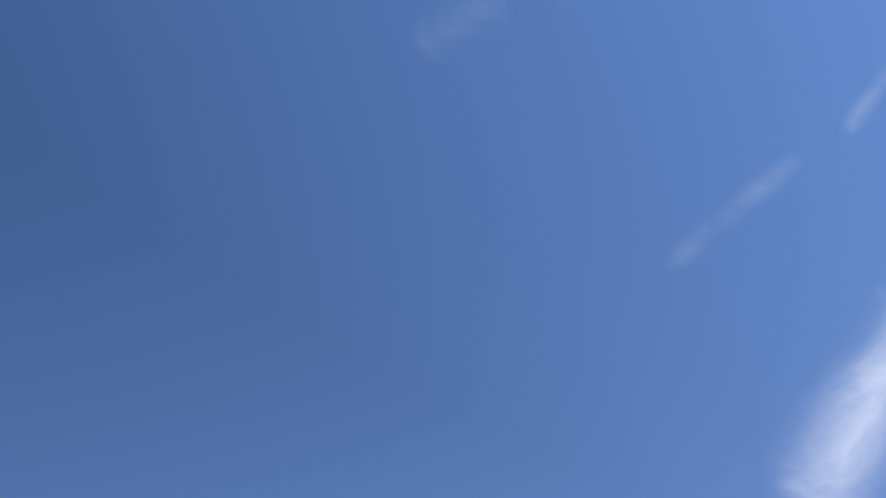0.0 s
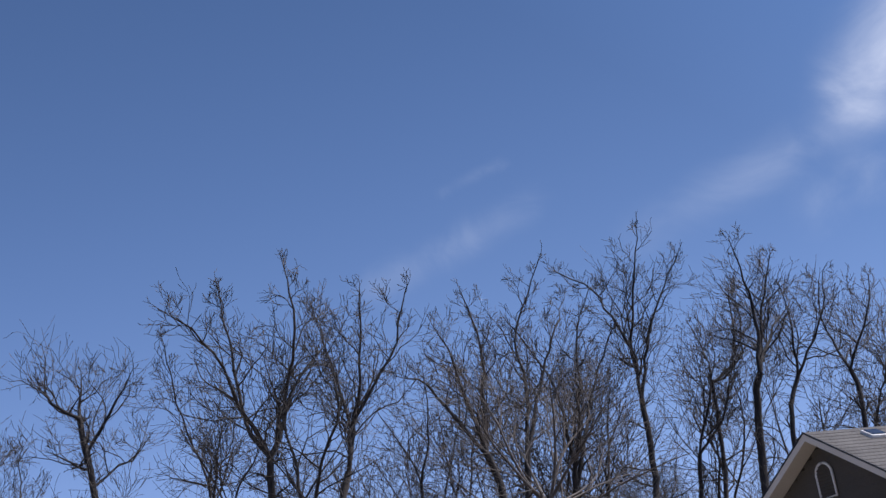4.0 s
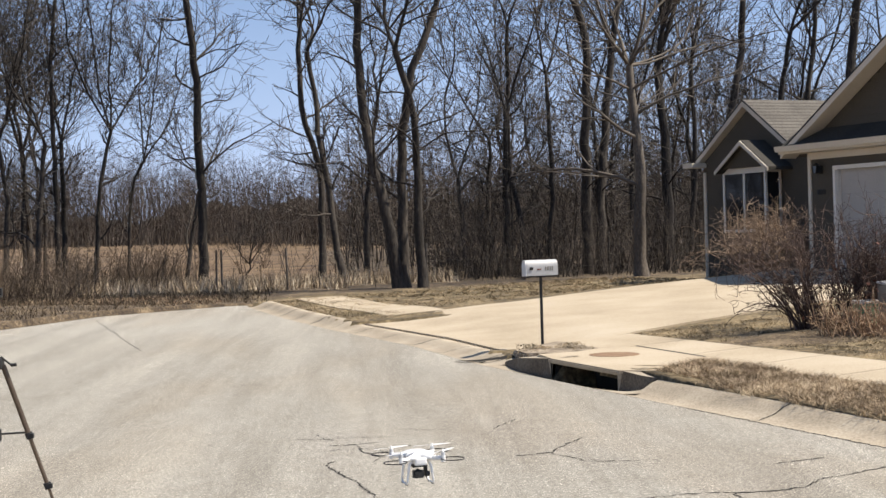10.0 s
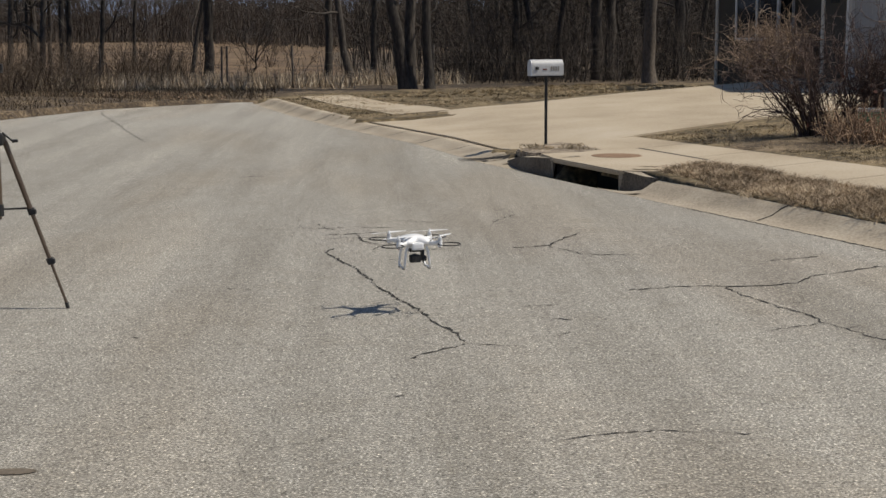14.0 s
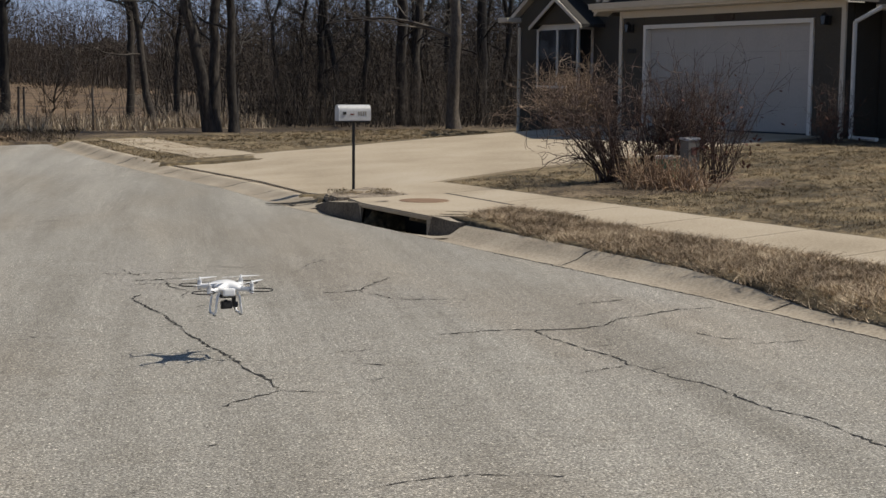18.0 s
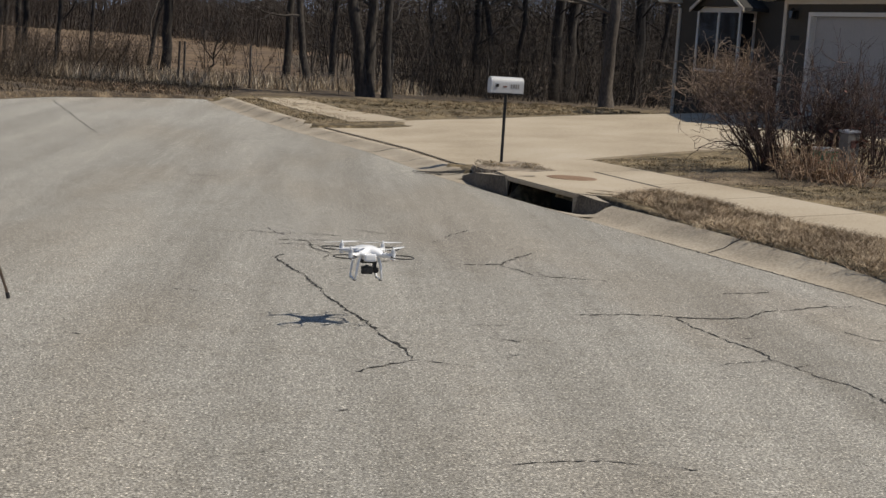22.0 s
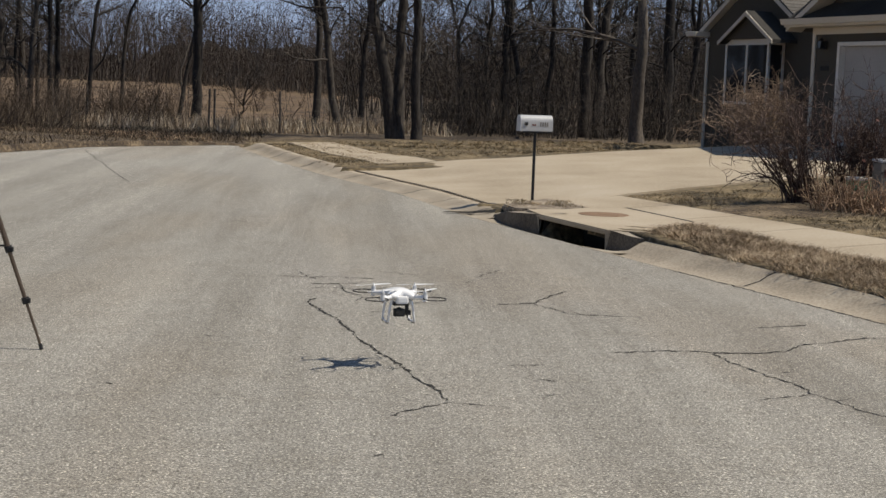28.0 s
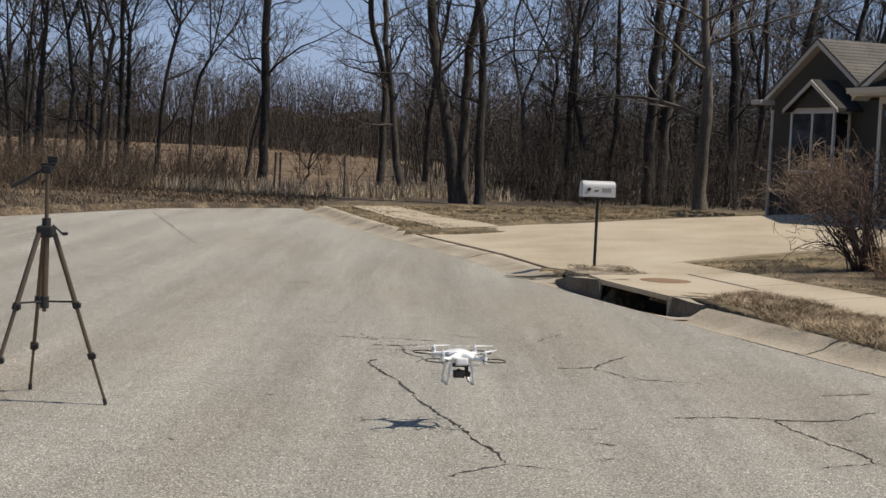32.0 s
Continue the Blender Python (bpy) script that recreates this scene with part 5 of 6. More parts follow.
woodland_tree(-12.18, 52.0, 0.10, [(0.1, 3.3), (0.2, 4.7)], [[(-0.1, 7.9), (-0.1, 10.5)], [(0.7, 6.5), (1.2, 9.3)]], 331)
woodland_tree(-14.81, 52.0, 0.10, [(-0.3, 3.3), (-0.8, 5.3)], [[(-0.3, 7.9), (-0.1, 10.5)], [(-1.1, 7.9), (-1.2, 10.3)]], 332)
woodland_tree(-14.61, 53.0, 0.10, [(-0.1, 3.3), (-0.0, 5.4)], [[(-0.2, 8.0), (-0.3, 11.1)], [(0.4, 8.0), (0.6, 10.6)]], 333)
woodland_tree(-16.53, 50.0, 0.13, [(0.4, 3.2), (0.6, 5.2)], [[(0.5, 8.1), (0.4, 11.3)], [(1.0, 8.1), (1.3, 10.9)]], 334)

tree(8.3, 42.6, 11.5, 0.2, (-0.2, 0.0), 6, 0.55, seed=77, label="pale-barked lawn maple, bare, with spreading lit limbs", group="lawn trees", spread=0.6, bark=M_BARK_PALE, twig=M_BARK_PALE, trop=0.04, tilt=0.8, low=11, wander=0.6, low_rise=0.3, low_len=1.45, fine_r=0.006, lead=0.5)
tree(-4.4, 54, 2.6, 0.05, (0.1, 0), 4, 0.25, seed=91, label="small bare shrub in the dry field", group="", name="shrub", levels=3, tilt=0.8, low=1)

# deeper woods: copies of a few grown trees
rng = np.random.RandomState(9)
moulds = []
for i in range(6):
    moulds.append(tree(5 + 4.5 * i, 56 + i, 13 + i * 0.5, 0.11 + 0.015 * i, (rng.randn() * 0.6, 0), 2 + i % 2, 0.4, seed=200 + i, label="slender bare tree deep in the woods", group="deep woods trees", levels=4, low=6, fine_r=0.012))
for i in range(30):
    y = rng.uniform(54, 95)
    x = rng.uniform(-0.02 * y + 1, 0.62 * y)
    copy_thing(moulds[i % 6], pose(x, y, 0, 0, 0, rng.rand() * 360) @ Matrix.Scale(0.6 + 0.35 * rng.rand(), 4))
for i in range(16):
    y = rng.uniform(54, 68)
    x = rng.uniform(-0.45 * y, -0.2 * y)
    copy_thing(moulds[i % 6], pose(x, y, 0, 0, 0, rng.rand() * 360) @ Matrix.Scale(0.6 + 0.3 * rng.rand(), 4))


def stick_woods(name, n, place, hr, seed, material, label, rad=0.06, boughs=9, clump=1):
    """Bare stems and boughs in one mass; place gives x, y and the height of the ground."""
    rng = np.random.RandomState(seed)
    paths = []
    for _ in range(n):
        x, y, z = place(rng)
        h = rng.uniform(*hr) * rng.uniform(0.75, 1.1)
        b = np.array([x, y, z - 0.3])
        for _ in range(clump):
            t = b + np.array([rng.randn() * 0.16 * h * clump ** 0.6, rng.randn() * 0.1 * h * clump ** 0.6, h])
            r = rad * rng.uniform(0.5, 1.4)
            stem = [b, b + (t - b) * 0.35 + rng.randn(3) * [0.035 * h, 0.035 * h, 0], b + (t - b) * 0.7 + rng.randn(3) * [0.05 * h, 0.05 * h, 0], t]
            stem = np.array(stem)
            paths.append((stem, np.array([r, r * 0.8, r * 0.5, r * 0.15])))
            for _ in range(boughs):
                f = rng.uniform(0.15, 0.99) * 3
                i = min(2, int(f))
                p = stem[i] + (stem[i + 1] - stem[i]) * (f - i)
                a = rng.rand() * 6.28
                ln = h * rng.uniform(0.1, 0.34) * (1.15 - 0.22 * f)
                c = np.array([math.cos(a), math.sin(a), rng.uniform(-0.15, 1.0)])
                way = [p]
                for _ in range(3):
                    way.append(way[-1] + c * ln / 3)
                    c = c + rng.randn(3) * 0.42 + [0, 0, 0.1]
                paths.append((np.array(way), r * np.array([0.42, 0.34, 0.26, 0.14])))
    v, q = tubes(paths, 3)
    ob = new(name, fast_mesh(name, v, q, material))
    return tagged(ob, label, "woods", kind="stuff")


def in_woods(rng):
    y = rng.uniform(52, 110)
    return rng.uniform(-0.02 * y + 0.5, 0.6 * y), y, 0.0


def deep_woods(rng):
    y = rng.uniform(75, 125)
    return rng.uniform(-0.03 * y, 0.6 * y), y, 0.0


def beyond_field(rng):
    y = rng.uniform(172, 215)
    x = rng.uniform(-120, 110)
    return x, y, 1.0 * float(smooth(6, -30, x))


def field_edge(rng):
    y = rng.uniform(40.5, 52)
    return rng.uniform(-0.42 * y, 0.01 * y), y, 0.0


def mid_field(rng):
    y = rng.uniform(56, 168)
    k = rng.randint(0, 7)
    x = (-0.36 + 0.055 * k + rng.randn() * 0.02) * y
    return x, y, 1.0 * float(smooth(60, 170, y)) * float(smooth(6, -30, x))


def left_brush(rng):
    y = rng.uniform(39.5, 49)
    return rng.uniform(-0.42 * y, (-0.19 if y < 43 else -0.12) * y), y, 0.1


def wood_edge(rng):
    y = rng.uniform(44.5, 56)
    return rng.uniform(0.05 * y, 0.35 * y), y, 0.1


stick_woods("far_woods", 4800, beyond_field, (8.5, 13.2), 5, M_WOODS, "far brown bare woods beyond the field", 0.055, 14)
stick_woods("hazy_woods", 150, deep_woods, (7, 13.5), 26, M_WOODS, "slender bare trees thinning out behind the thicket", 0.05, 26)
stick_woods("thicket", 880, in_woods, (3.0, 9.5), 6, M_THICKET, "dense bare thicket behind the house", 0.035, 20)
stick_woods("undergrowth", 520, wood_edge, (0.8, 3.4), 16, M_THICKET, "low bare undergrowth below the trees", 0.014, 9, clump=3)
stick_woods("saplings", 130, field_edge, (0.8, 3.2), 8, M_TWIG, "thin saplings at the edge of the field", 0.012, 10)
stick_woods("field_brush", 170, mid_field, (0.5, 2.0), 33, M_BRAMBLE, "patches of brown brush in the dry field", 0.02, 12, clump=4)
stick_woods("brambles", 720, left_brush, (0.4, 1.9), 18, M_BRAMBLE, "tangled brown brambles at the road's end", 0.012, 10, clump=4)
# a wooded rise closes the distance
NR = 2600
rx = np.linspace(-420, 420, NR)
rrng = np.random.RandomState(3)
rt = 6.3 + np.interp(rx, np.linspace(-420, 420, 130), rrng.randn(130)) * 1.0 + 0.02 * np.clip(rx, -20, 100) + np.abs(rrng.randn(NR)) * 0.7 - rrng.rand(NR) * 0.6
rv = np.concatenate([np.c_[rx, np.full(NR, 214.0), np.full(NR, -1.0)], np.c_[rx, 226 + rrng.rand(NR) * 8, rt]])
ri = np.arange(NR - 1)
rise = new("backdrop", fast_mesh("backdrop", rv, np.stack([ri, ri + 1, ri + NR + 1, ri + NR], 1), M_RIDGE, False))
tagged(rise, "far wooded rise of bare brown trees", "hill", kind="structure")

# ---- grass ----


def blades(name, n, place, hr, width, lean, seed, material, label, cat="grass"):
    """Thin single blades as one mass."""
    rng = np.random.RandomState(seed)
    x, y, z = place(rng, n)
    h = rng.uniform(*hr, n)
    a, b = rng.rand(n) * 6.28, rng.rand(n) * 6.28
    w = width * rng.uniform(0.6, 1.4, n) / 2
    tip = lean * h * rng.uniform(0.2, 1.5, n)
    p = np.stack([x, y, z - 0.01], 1)
    side = np.stack([np.cos(a), np.sin(a), np.zeros(n)], 1) * w[:, None]
    top = p + np.stack([np.cos(b) * tip, np.sin(b) * tip, h], 1)
    v = np.concatenate([p - side, p + side, top])
    f = np.stack([np.arange(n), np.arange(n) + n, np.arange(n) + 2 * n], 1)
    ob = new(name, fast_mesh(name, v, f, material, False))
    return tagged(ob, label, cat, kind="stuff")


def on_us(u0, u1, s0, s1, rough=0.0):
    def place(rng, n):
        m = n // 22 + 1
        k, ox, oy = tufts(rng, n, 22, 0.04)
        u, s = rng.uniform(u0, u1, m)[k] + ox, np.clip(rng.uniform(s0, s1, m)[k] + oy, s0, s1)
        s = s + rough * (np.sin(u * 3.1) + np.sin(u * 7.7 + 1)) * (s > (s0 + s1) / 2)
        x, y = HOUSE[0] + u * E1[0] + s * NN[0], HOUSE[1] + u * E1[1] + s * NN[1]
        return x, y, yard(x, y)
    return place


def tufts(rng, n, per, radius):
    """Clump numbers and offsets for n blades in tufts."""
    k = rng.randint(0, max(1, n // per), n)
    return k, rng.randn(n) * radius, rng.randn(n) * radius


def verge(rng, n):
    m = n // 28
    cy, cf = rng.uniform(3, 15.6, m), rng.uniform(0.03, 0.97, m)
    k, ox, oy = tufts(rng, n, 28, 0.05)
    y, f = cy[k] + oy, cf[k] + ox * 0.8
    x, yy, z = strip(y, np.clip(f, -0.03, 1.0))
    x = x + 0.03 * np.sin(y * 6.1) * (f < 0.1)
    on_slab = (yy > 15.0 + (x - 3.07) * 1.55 - 0.08) | ((yy > 13.9) & (f < 0.12))
    return np.where(on_slab, 4.6, x), np.where(on_slab, 12.0, yy), np.where(on_slab, 0.06, z)


def far_verge(rng, n):
    y = rng.uniform(26.5, 36, n)
    x = road_side(y, EDGE_R) + 0.6 + rng.uniform(0, 1.2, n)
    return x, y, yard(x, y)


def road_end(rng, n):
    y = rng.uniform(27, 42, n)
    x = rng.uniform(-17, -2.5, n)
    keep = (x < road_side(y, EDGE_L) - 0.5) | (y > 36.3)
    x, y = np.where(keep, x, rng.uniform(-16, -3, n)), np.where(keep, y, rng.uniform(36.8, 41, n))
    return x, y, ground_height(x, y)


def reeds(rng, n):
    m = n // 9
    k, ox, oy = tufts(rng, n, 9, 0.16)
    y = (41.2 + 8.0 * rng.rand(m))[k] + oy
    x = rng.uniform(-0.27, 0.07, m)[k] * y + ox
    y = np.where(x > -0.5, y + 2.6, y)
    return x, y, ground_height(x, y)


def litter_bank(rng, n):
    y = 38.6 + rng.randn(n) * 1.0
    x = rng.uniform(-0.4, -0.1, n) * y
    return x, y, ground_height(x, y) + 0.02


def post_patch(rng, n):
    a, b = rng.rand(n), rng.rand(n)
    t, w = np.sqrt(a), b
    x = 2.45 + t * np.where(w < 0.5, -0.52 + 0.8 * w, 0.5 - 0.6 * (1 - w))
    y = 18.55 + t * (-0.6 + 1.7 * ((w * 7.3) % 1.0)) * 0.8
    return x, y, np.full(n, 0.152)


blades("verge_grass", 115000, verge, (0.022, 0.085), 0.008, 1.9, 31, M_VERGE, "matted dry tan grass along the kerb")
blades("lawn_edge_grass", 9000, on_us(-2.1, -1.0, 0.8, 5.6), (0.015, 0.05), 0.008, 1.2, 39, M_BLADE, "short dormant grass by the driveway")
blades("lawn_grass", 130000, on_us(-15, -2.1, 0.8, 9.25), (0.02, 0.065), 0.009, 1.2, 32, M_BLADE, "short dormant lawn grass")
blades("side_lawn_grass", 30000, on_us(6.6, 17.0, -1.5, 8.6), (0.02, 0.07), 0.014, 1.0, 33, M_BLADE, "short dormant grass beside the driveway")
blades("far_verge_grass", 5000, far_verge, (0.02, 0.07), 0.014, 1.0, 34, M_BLADE, "short dry grass by the far kerb")
blades("rough_grass", 20000, road_end, (0.04, 0.22), 0.02, 0.9, 35, M_LITTER, "rough dry grass at the road's end")
blades("tall_straw", 11000, reeds, (0.15, 0.55), 0.028, 0.45, 36, M_STRAW, "tall dry straw grass along the fence")
blades("fallen_leaves", 5000, litter_bank, (0.01, 0.06), 0.07, 1.6, 38, M_STALK, "pale fallen leaves on the bank at the road's end", "leaves")
blades("post_grass", 1300, post_patch, (0.01, 0.04), 0.01, 1.0, 37, M_BLADE, "dry grass round the mailbox post")

# ---- fence ----
fence = thing("fence", Matrix(), "thin steel post and wire fence along the field", "fence")
FENCE = [(-16.5, 52), (-12.8, 50), (-8.5, 46), (-4.35, 42.3), (-4.2, 42.4), (-2.24, 41.9), (1.9, 44.5), (5.0, 45.5), (8.0, 46.5), (11.5, 47.5)]
for i, (x, y) in enumerate(FENCE):
    part("post", rod((x, y, -0.2), (x + 0.04 * math.sin(i * 2.3), y, 1.35), 0.03, 6), M_TWIG, fence)
for h in (0.45, 0.8, 1.15):
    tube_part("wire", [([(x, y, h) for x, y in FENCE], [0.003] * len(FENCE))], M_WIRE, fence, 4)

# ---- signs on the tree ----
sign = thing("tree_sign", pose(-5.29, 47.26, 3.3, 0, 0, 6), "small pale weathered sign nailed to a tree", "sign")
part("upper_board", box(0.3, 0.02, 0.3, (0, 0, 0.52), 0.004), M_GREY, sign)
part("lower_board", box(0.3, 0.02, 0.26, (0, 0, 0.18), 0.004), M_WHITE, sign)
for z, w in ((0.26, 0.18), (0.19, 0.22), (0.12, 0.15)):
    part("print_bar", box(w, 0.006, 0.03, (0, -0.012, z)), M_BLACK, sign)

# ---- bushes and utility boxes in the lawn ----


def sprig(rng, p, d, length, n, bend, sag, pull):
    """A wandering twig of n steps."""
    pts = [np.array(p, float)]
    d = np.array(d, float)
    for i in range(n):
        d = d / (np.linalg.norm(d) + 1e-9) + rng.randn(3) * bend + np.array(pull) - np.array([0, 0, sag * (i + 1) / n])
        pts.append(pts[-1] + d / (np.linalg.norm(d) + 1e-9) * length / n)
    return np.array(pts)


def bush(u, s, n, height, sag, way, seed, stem, label, stem_r=0.009, side=8, spread=0.5, leaves=0, bend=0.16, foot_r=0.09, twigs=4):
    """A bare shrub of canes from one crown, with side shoots and fine crooked twigs."""
    x, y = at_us(u, s)
    z = float(yard(x, y))
    rng = np.random.RandomState(seed)
    t = thing("bush", pose(x, y, z), label, "bush", "lawn shrubs")
    tips = []
    for _ in range(n):
        a = rng.rand() * 6.28
        ln = height * rng.uniform(0.55, 1.15)
        b = [rng.randn() * foot_r, rng.randn() * foot_r, -0.03]
        k = spread * rng.uniform(0.1, 1.3)
        p = sprig(rng, b, [math.cos(a) * k + way[0], math.sin(a) * k + way[1], 1.0], ln, 9, bend * 0.7, sag * rng.uniform(-0.3, 2.3), (way[0] * 0.06, way[1] * 0.06, 0.05))
        cane = [(p, stem_r * np.linspace(1.2, 0.35, 10))]
        for _ in range(side):
            i = rng.randint(3, 10)
            q = sprig(rng, p[i], (p[i] - p[i - 1]) * 6 / ln + rng.randn(3) * 0.6, ln * rng.uniform(0.18, 0.42), 5, bend * 1.5, sag * 0.8, (0, 0, 0.06))
            cane.append((q, stem_r * np.linspace(0.5, 0.26, 6)))
            tips.append(q[-1])
            for _ in range(twigs):
                i = rng.randint(1, 6)
                w = sprig(rng, q[i], (q[i] - q[i - 1]) * 4 + rng.randn(3) * 0.8, ln * rng.uniform(0.06, 0.17), 3, bend * 1.6, sag * 0.4, (0, 0, 0.05))
                cane.append((w, stem_r * np.linspace(0.3, 0.2, 4)))
        tube_part("cane", cane, stem, t, 4)
    if leaves:
        v, f = [], []
        for i in range(leaves):
            c = tips[rng.randint(len(tips))] * [1, 1, rng.uniform(0.3, 0.8)] + rng.randn(3) * 0.05
            a, b = rng.randn(3) * 0.013, rng.randn(3) * 0.013
            k = len(v)
            v += [c - a, c - b, c + a, c + b]
            f.append((k, k + 1, k + 2, k + 3))
        part("dead_leaves", fast_mesh("dead_leaves", np.array(v), np.array(f), M_REDLEAF, False), M_REDLEAF, t, "rust-red dead leaves")
    return t


bush(7.9, -0.5, 190, 1.55, 0.24, (-0.04, -0.04), 41, M_BUSH_TAN, "big tan bare shrub with crooked arching canes below the bay window", 0.012, 7, 0.82, 0, 0.19, 0.36, 2)
bush(-4.1, 7.7, 46, 1.3, 0.12, (-0.3, 0.05), 47, M_BUSH, "brown bare shrub with arching canes on the lawn", 0.0105, 7, 0.5, 0, 0.15, 0.12, 3)
bush(-4.4, 7.0, 84, 1.36, 0.0, (0.06, 0.0), 42, M_BUSH, "dark reddish bare shrub with upright stems", 0.01, 7, 0.66, 700, 0.11, 0.2, 3)
bush(-5.25, 6.95, 24, 1.4, -0.04, (0.1, 0), 43, M_BUSH, "thin upright reddish bare shrub beside the utility box", 0.0075, 7, 0.5, 160, 0.11, 0.08, 3)
bush(-1.45, 0.9, 30, 0.95, 0.0, (0, 0), 46, M_BUSH, "small brown bare shrub at the garage corner", 0.007, 6, 0.5, 150, 0.14, 0.12)
bush(-5.1, 7.95, 130, 0.55, 0.25, (0, 0), 44, M_STALK, "low clump of dry tan stalks", 0.008, 1, 0.85, 0, 0.1, 0.15, 1)
bush(-5.55, 7.75, 120, 0.5, 0.25, (0, 0), 45, M_STALK, "low clump of dry tan stalks", 0.008, 1, 0.95, 0, 0.1, 0.17, 1)
x, y = at_us(-4.9, 7.7)
bm = bmesh.new()
bmesh.ops.create_grid(bm, x_segments=20, y_segments=14, size=1.0)
for v in bm.verts:
    d = math.hypot(v.co.x, v.co.y)
    v.co = Vector((x + v.co.x * 1.9, y + v.co.y * 1.0, 0))
    v.co.z = float(yard(v.co.x, v.co.y)) + 0.03 - 0.12 * max(0.0, d - 0.75 + 0.12 * noise.noise(Vector((v.co.x * 2, v.co.y * 2, 0))))
bed = part("mulch_bed", bm, M_LITTER, None)
tagged(bed, "dark leaf-strewn bed of bare soil under the shrubs", "soil", kind="structure")

# ---- drone ----
drone = thing("quadcopter", pose(0.3, 8.27, 0.41, 0, 0, 12), "white quadcopter with black prop guards and camera, hovering", "drone")
bm = bmesh.new()
bmesh.ops.create_uvsphere(bm, u_segments=36, v_segments=18, radius=1)
for v in bm.verts:
    x, y, z = v.co
    r = math.hypot(x, y)
    a = math.atan2(y, x)
    lobe = 1 + 0.3 * math.cos(4 * a - math.pi) * r ** 2
    v.co = Vector((x * 0.088 * lobe, y * 0.098 * lobe, (z * 0.042 if z > 0 else z * 0.028) + 0.006))
shell = part("body", bm, M_DRONE, drone, "glossy white shell")
shell.data.polygons.foreach_set("use_smooth", [True] * len(shell.data.polygons))
part("battery_bay", box(0.074, 0.09, 0.046, (0, -0.052, -0.014), 0.012), M_DRONE, drone, "white battery housing")
part("battery_seam", box(0.0755, 0.002, 0.048, (0, -0.08, -0.014), 0.0), M_GREY, drone)
for i, (sx, sy) in enumerate(((1, 1), (-1, 1), (-1, -1), (1, -1))):
    mx, my = 0.124 * sx, 0.124 * sy
    way, across = Vector((sx, sy, 0)).normalized(), Vector((-sy, sx, 0)).normalized()
    bm = bmesh.new()
    rings = []
    for f in np.linspace(0.42, 1.0, 7):
        w, h = np.interp(f, [0.42, 0.7, 1.0], [0.034, 0.02, 0.016]), np.interp(f, [0.42, 1.0], [0.022, 0.012])
        c = Vector((mx, my, 0)) * f + Vector((0, 0, 0.008 - 0.006 * f))
        rings.append([bm.verts.new(c + across * (w * math.cos(a)) + Vector((0, 0, h * math.sin(a)))) for a in np.linspace(0, 2 * math.pi, 13)[:-1]])
    for p, q in zip(rings[:-1], rings[1:]):
        for k in range(12):
            bm.faces.new((p[k], p[(k + 1) % 12], q[(k + 1) % 12], q[k]))
    bm.faces.new(rings[-1])
    bmesh.ops.recalc_face_normals(bm, faces=bm.faces)
    arm = part("arm", bm, M_DRONE, drone)
    arm.data.polygons.foreach_set("use_smooth", [True] * len(arm.data.polygons))
    part("motor_pod", rod((mx, my, -0.016), (mx, my, 0.02), 0.0145, 18), M_DRONE, arm)
    part("motor", rod((mx, my, 0.02), (mx, my, 0.038), 0.0125, 16), M_STEEL, arm)
    part("prop_nut", rod((mx, my, 0.038), (mx, my, 0.058), 0.0065, 10, 0.003), M_DRONE, arm)
    part("led_window", box(0.014, 0.014, 0.006, (mx, my, -0.018), 0.002), M_GREY if sy > 0 else M_RED, arm)
    a = 0.12 + i * 0.21
    bm = bmesh.new()
    for sg in (-1, 1):
        row = []
        for j in range(8):
            f = j / 7
            row.append((f * 0.117, 0.003 + 0.0075 * math.sin(math.pi * (0.1 + 0.8 * f)), 0.0022 * (1 - f)))
        top = [bm.verts.new((mx + sg * (d * math.cos(a) - w * math.sin(a)), my + sg * (d * math.sin(a) + w * math.cos(a)), 0.047 + t)) for d, w, t in row]
        bot = [bm.verts.new((mx + sg * (d * math.cos(a) + w * math.sin(a)), my + sg * (d * math.sin(a) - w * math.cos(a)), 0.047 - t)) for d, w, t in row]
        for j in range(7):
            bm.faces.new((top[j], top[j + 1], bot[j + 1], bot[j]))
    ext = bmesh.ops.extrude_face_region(bm, geom=bm.faces[:])
    bmesh.ops.translate(bm, vec=(0, 0, 0.0013), verts=[v for v in ext["geom"] if isinstance(v, bmesh.types.BMVert)])
    part("propeller", bm, M_DRONE, drone, "white two-blade propeller")
    out_a = math.atan2(sy, sx)
    cx, cy = mx + 0.064 * way.x, my + 0.064 * way.y
    loop = [(cx + 0.066 * math.cos(out_a + t), cy + 0.066 * math.sin(out_a + t), 0.004) for t in np.linspace(-2.9, 2.9, 30)]
    tube_part("prop_guard", [(loop, [0.0034] * len(loop))], M_BLACK, drone, 6, "thin black looped prop guard")
for sx in (-1, 1):
    pts = [(0.052 * sx, -0.06, -0.012), (0.066 * sx, -0.066, -0.05), (0.076 * sx, -0.07, -0.125), (0.078 * sx, -0.062, -0.142), (0.078 * sx, -0.03, -0.146), (0.078 * sx, 0.03, -0.146), (0.078 * sx, 0.062, -0.142), (0.076 * sx, 0.07, -0.125), (0.066 * sx, 0.066, -0.05), (0.052 * sx, 0.06, -0.012)]
    leg = tube_part("landing_gear", [(pts, [0.009, 0.0075, 0.006, 0.006, 0.006, 0.006, 0.006, 0.006, 0.0075, 0.009])], M_DRONE, drone, 10, "white looped landing leg")
    for y in (-0.045, 0.045):
        part("foot_pad", box(0.016, 0.03, 0.008, (0.078 * sx, y, -0.15), 0.002), M_GREY, leg)
gimbal = part("gimbal", box(0.09, 0.07, 0.012, (0, -0.035, -0.043), 0.004), M_BLACK, drone, "black camera gimbal")
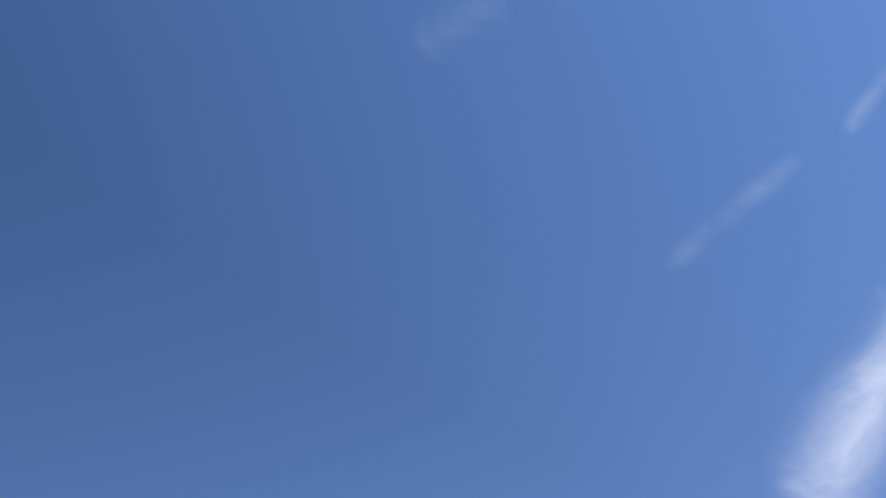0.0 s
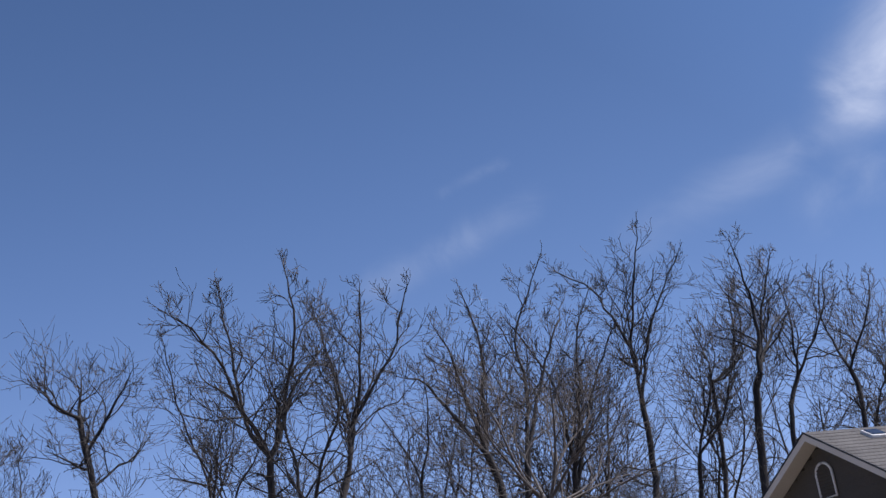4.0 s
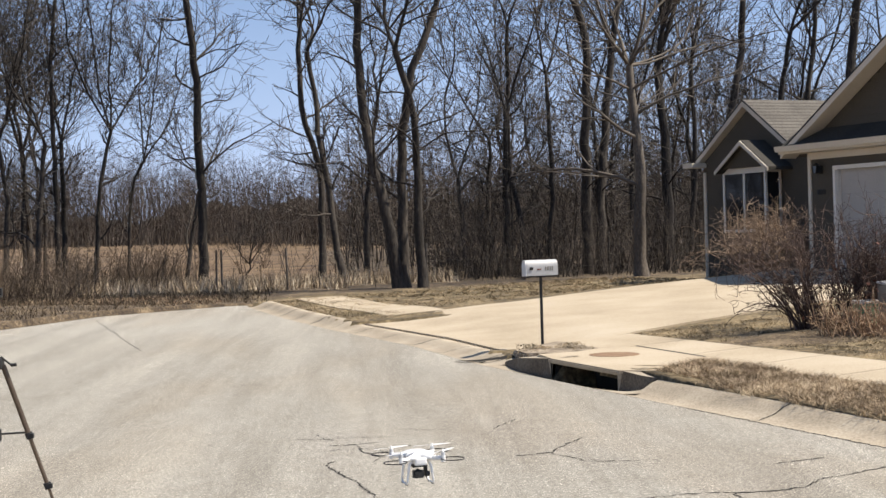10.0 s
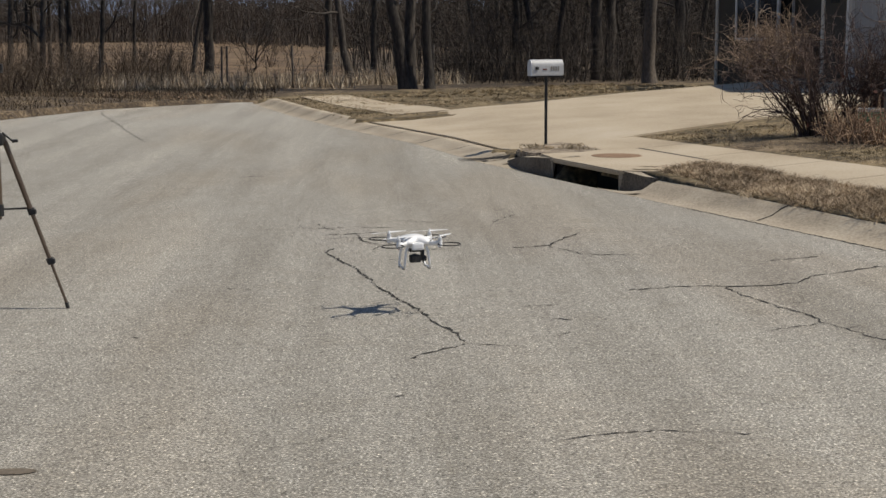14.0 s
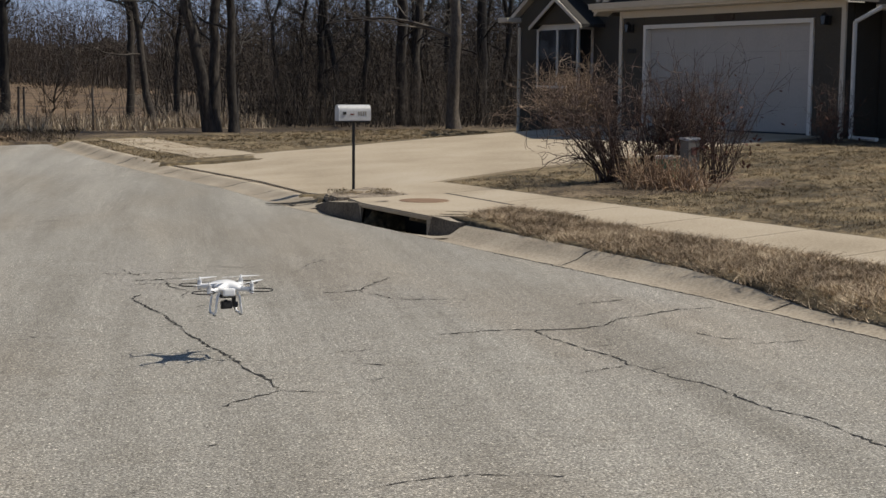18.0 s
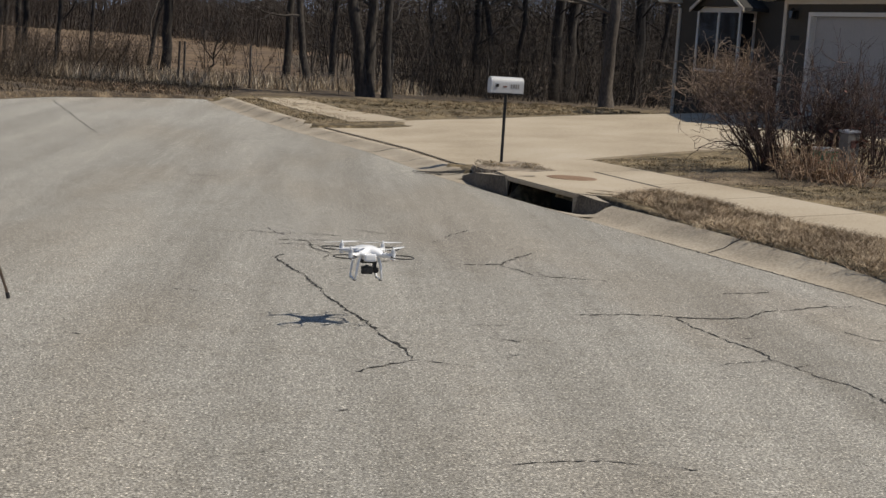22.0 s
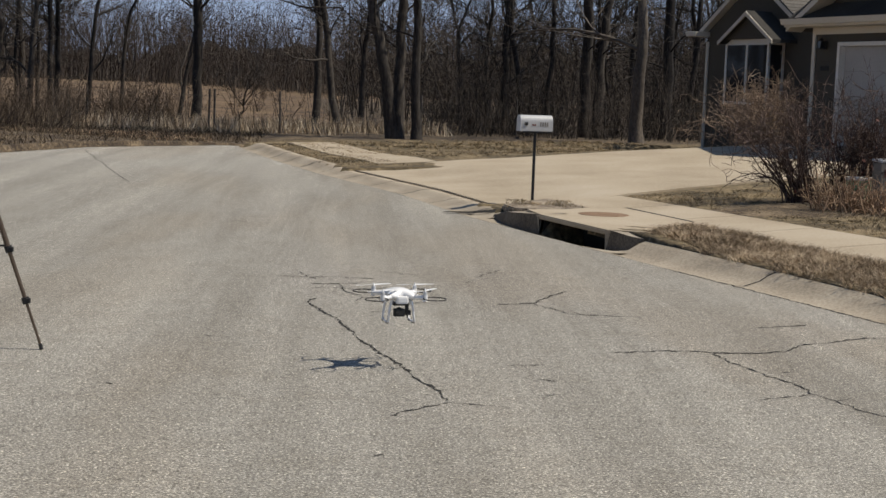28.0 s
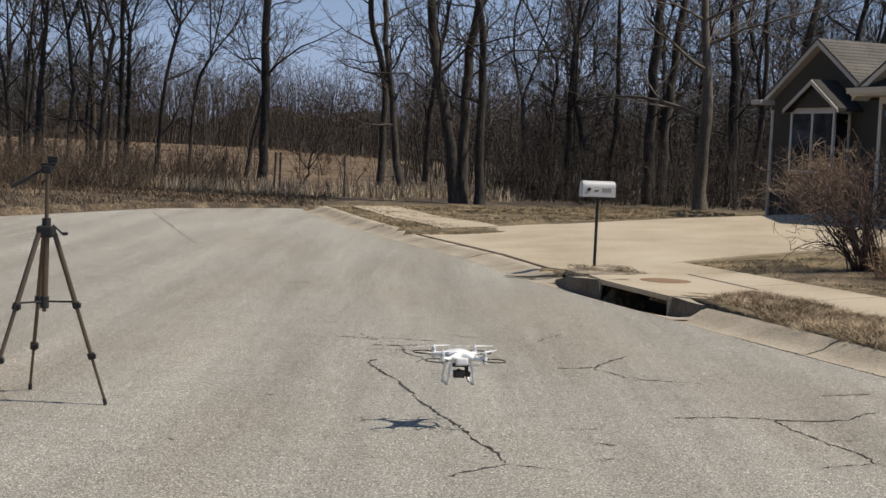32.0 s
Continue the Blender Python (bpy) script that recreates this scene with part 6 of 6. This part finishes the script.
for sx in (-1, 1):
    for y in (-0.06, -0.012):
        part("damper", rod((0.034 * sx, y, -0.037), (0.034 * sx, y, -0.028), 0.007, 10), M_BLACK, gimbal)
part("gimbal_arm", box(0.014, 0.05, 0.06, (0.036, -0.05, -0.076), 0.004), M_BLACK, gimbal)
part("roll_motor", rod((-0.002, -0.012, -0.082), (-0.002, -0.034, -0.082), 0.017, 16), M_BLACK, gimbal)
part("tilt_motor", rod((0.034, -0.058, -0.09), (0.056, -0.058, -0.09), 0.016, 16), M_BLACK, gimbal)
part("camera_body", box(0.064, 0.036, 0.044, (-0.012, -0.066, -0.088), 0.005), M_BLACK, gimbal, "small black action camera")
part("camera_lens", rod((-0.026, -0.083, -0.081), (-0.026, -0.094, -0.081), 0.012, 16), M_GLASS, gimbal)
part("antenna", rod((0.06, 0.05, -0.02), (0.07, 0.06, -0.14), 0.0028, 6), M_BLACK, drone)
for sx in (-1, 1):
    for k in (0, 1):
        part("arm_stripe", box(0.036, 0.006, 0.003, ((0.086 + 0.014 * k) * sx, -0.086 - 0.014 * k, 0.0205 - 0.002 * k), 0.001, Matrix.Rotation(radians(45 * sx), 3, "Z")), M_GREY, drone, "grey arm stripe")

# ---- tripod ----
tripod = thing("tripod", pose(-2.15, 8.45, 0) @ Matrix.Scale(0.985, 4), "bronze and black camera tripod standing on the road", "tripod")
crown_z = 1.03
for x, y in ((-0.24, -0.36), (-0.2, 0.47), (0.37, 0.05)):
    hip, foot = Vector((x * 0.13, y * 0.13, crown_z)), Vector((x, y, 0.012))
    d = foot - hip
    leg = part("leg", rod(hip, hip + d * 0.42, 0.016, 12), M_BRONZE, tripod, "bronze telescopic leg")
    part("middle_tube", rod(hip + d * 0.42, hip + d * 0.72, 0.0125, 12), M_BRONZE, leg)
    part("lower_tube", rod(hip + d * 0.72, hip + d * 0.985, 0.009, 12), M_BRONZE, leg)
    for f in (0.42, 0.72):
        part("leg_lock", rod(hip + d * (f - 0.018), hip + d * (f + 0.018), 0.023, 10), M_BLACK, leg, "black plastic leg lock")
        part("lock_lever", box(0.02, 0.03, 0.03, hip + d * f + Vector((0.02, -0.01, 0)), 0.004), M_BLACK, leg)
    part("rubber_foot", rod(hip + d * 0.975, foot + Vector((0, 0, -0.01)), 0.012, 10), M_BLACK, leg)
    knee = hip + d * 0.4
    part("spreader", rod((0, 0, 0.62), knee, 0.006, 6), M_BLACK, tripod)
part("crown", box(0.1, 0.1, 0.07, (0, 0, crown_z + 0.01), 0.015), M_BLACK, tripod, "black plastic crown")
part("crown_collar", rod((0, 0, crown_z + 0.04), (0, 0, crown_z + 0.09), 0.026, 14), M_BLACK, tripod)
part("column_guide", rod((0, 0, 0.6), (0, 0, crown_z), 0.02, 12), M_BRONZE, tripod)
part("column", rod((0, 0, 0.56), (0, 0, 1.39), 0.0125, 12), M_BRONZE, tripod)
part("spreader_hub", rod((0, 0, 0.58), (0, 0, 0.65), 0.027, 12), M_BLACK, tripod)
crank = part("crank", rod((0.04, 0, crown_z + 0.05), (0.1, -0.01, crown_z + 0.0), 0.006, 8), M_BLACK, tripod)
part("crank_knob", rod((0.1, -0.01, crown_z - 0.0), (0.13, -0.012, crown_z + 0.002), 0.01, 10), M_BLACK, crank)
head = part("pan_head", box(0.06, 0.07, 0.05, (0, 0, 1.41), 0.01), M_BLACK, tripod, "black pan head")
part("camera_plate", box(0.09, 0.06, 0.015, (0.01, 0, 1.44), 0.004), M_BLACK, head)
part("small_camera", box(0.06, 0.035, 0.042, (0.03, 0, 1.468), 0.005), M_BLACK, head)
part("pan_handle", rod((-0.02, 0, 1.41), (-0.2, -0.05, 1.3), 0.008, 10), M_BLACK, head)
part("handle_grip", rod((-0.11, -0.025, 1.354), (-0.2, -0.05, 1.3), 0.014, 10), M_BLACK, head)

# ---- utility boxes ----
x, y = at_us(-4.98, 7.2)
ped = thing("utility_pedestal", pose(x, y, float(yard(x, y)), 3, -4, 20), "grey plastic utility pedestal with a faded red mark", "utility box")
bm = box(0.19, 0.17, 0.62, (0, 0, 0.29), 0.012)
part("cabinet", bm, M_GREY, ped)
part("lid", box(0.21, 0.19, 0.03, (0, 0, 0.615), 0.008), M_STEEL, ped, "pale metal lid")
part("warning_mark", box(0.09, 0.006, 0.1, (0, -0.088, 0.46), 0.001), M_RED, ped, "faded red printed mark")
part("warning_bar", box(0.05, 0.006, 0.05, (0, -0.088, 0.33), 0.001), M_RED, ped)
x, y = 6.54, 18.25
gb = thing("green_box", pose(x, y, float(yard(x, y)), 0, 0, 20), "low green plastic utility box, the glare on its top painted white", "utility box")
part("housing", box(0.3, 0.26, 0.36, (0, 0, 0.16), 0.02), M_GREEN, gb)
# white colour stands in for the glare on the box's top
part("cover", box(0.33, 0.29, 0.04, (0, 0, 0.36), 0.012), M_WHITE, gb)
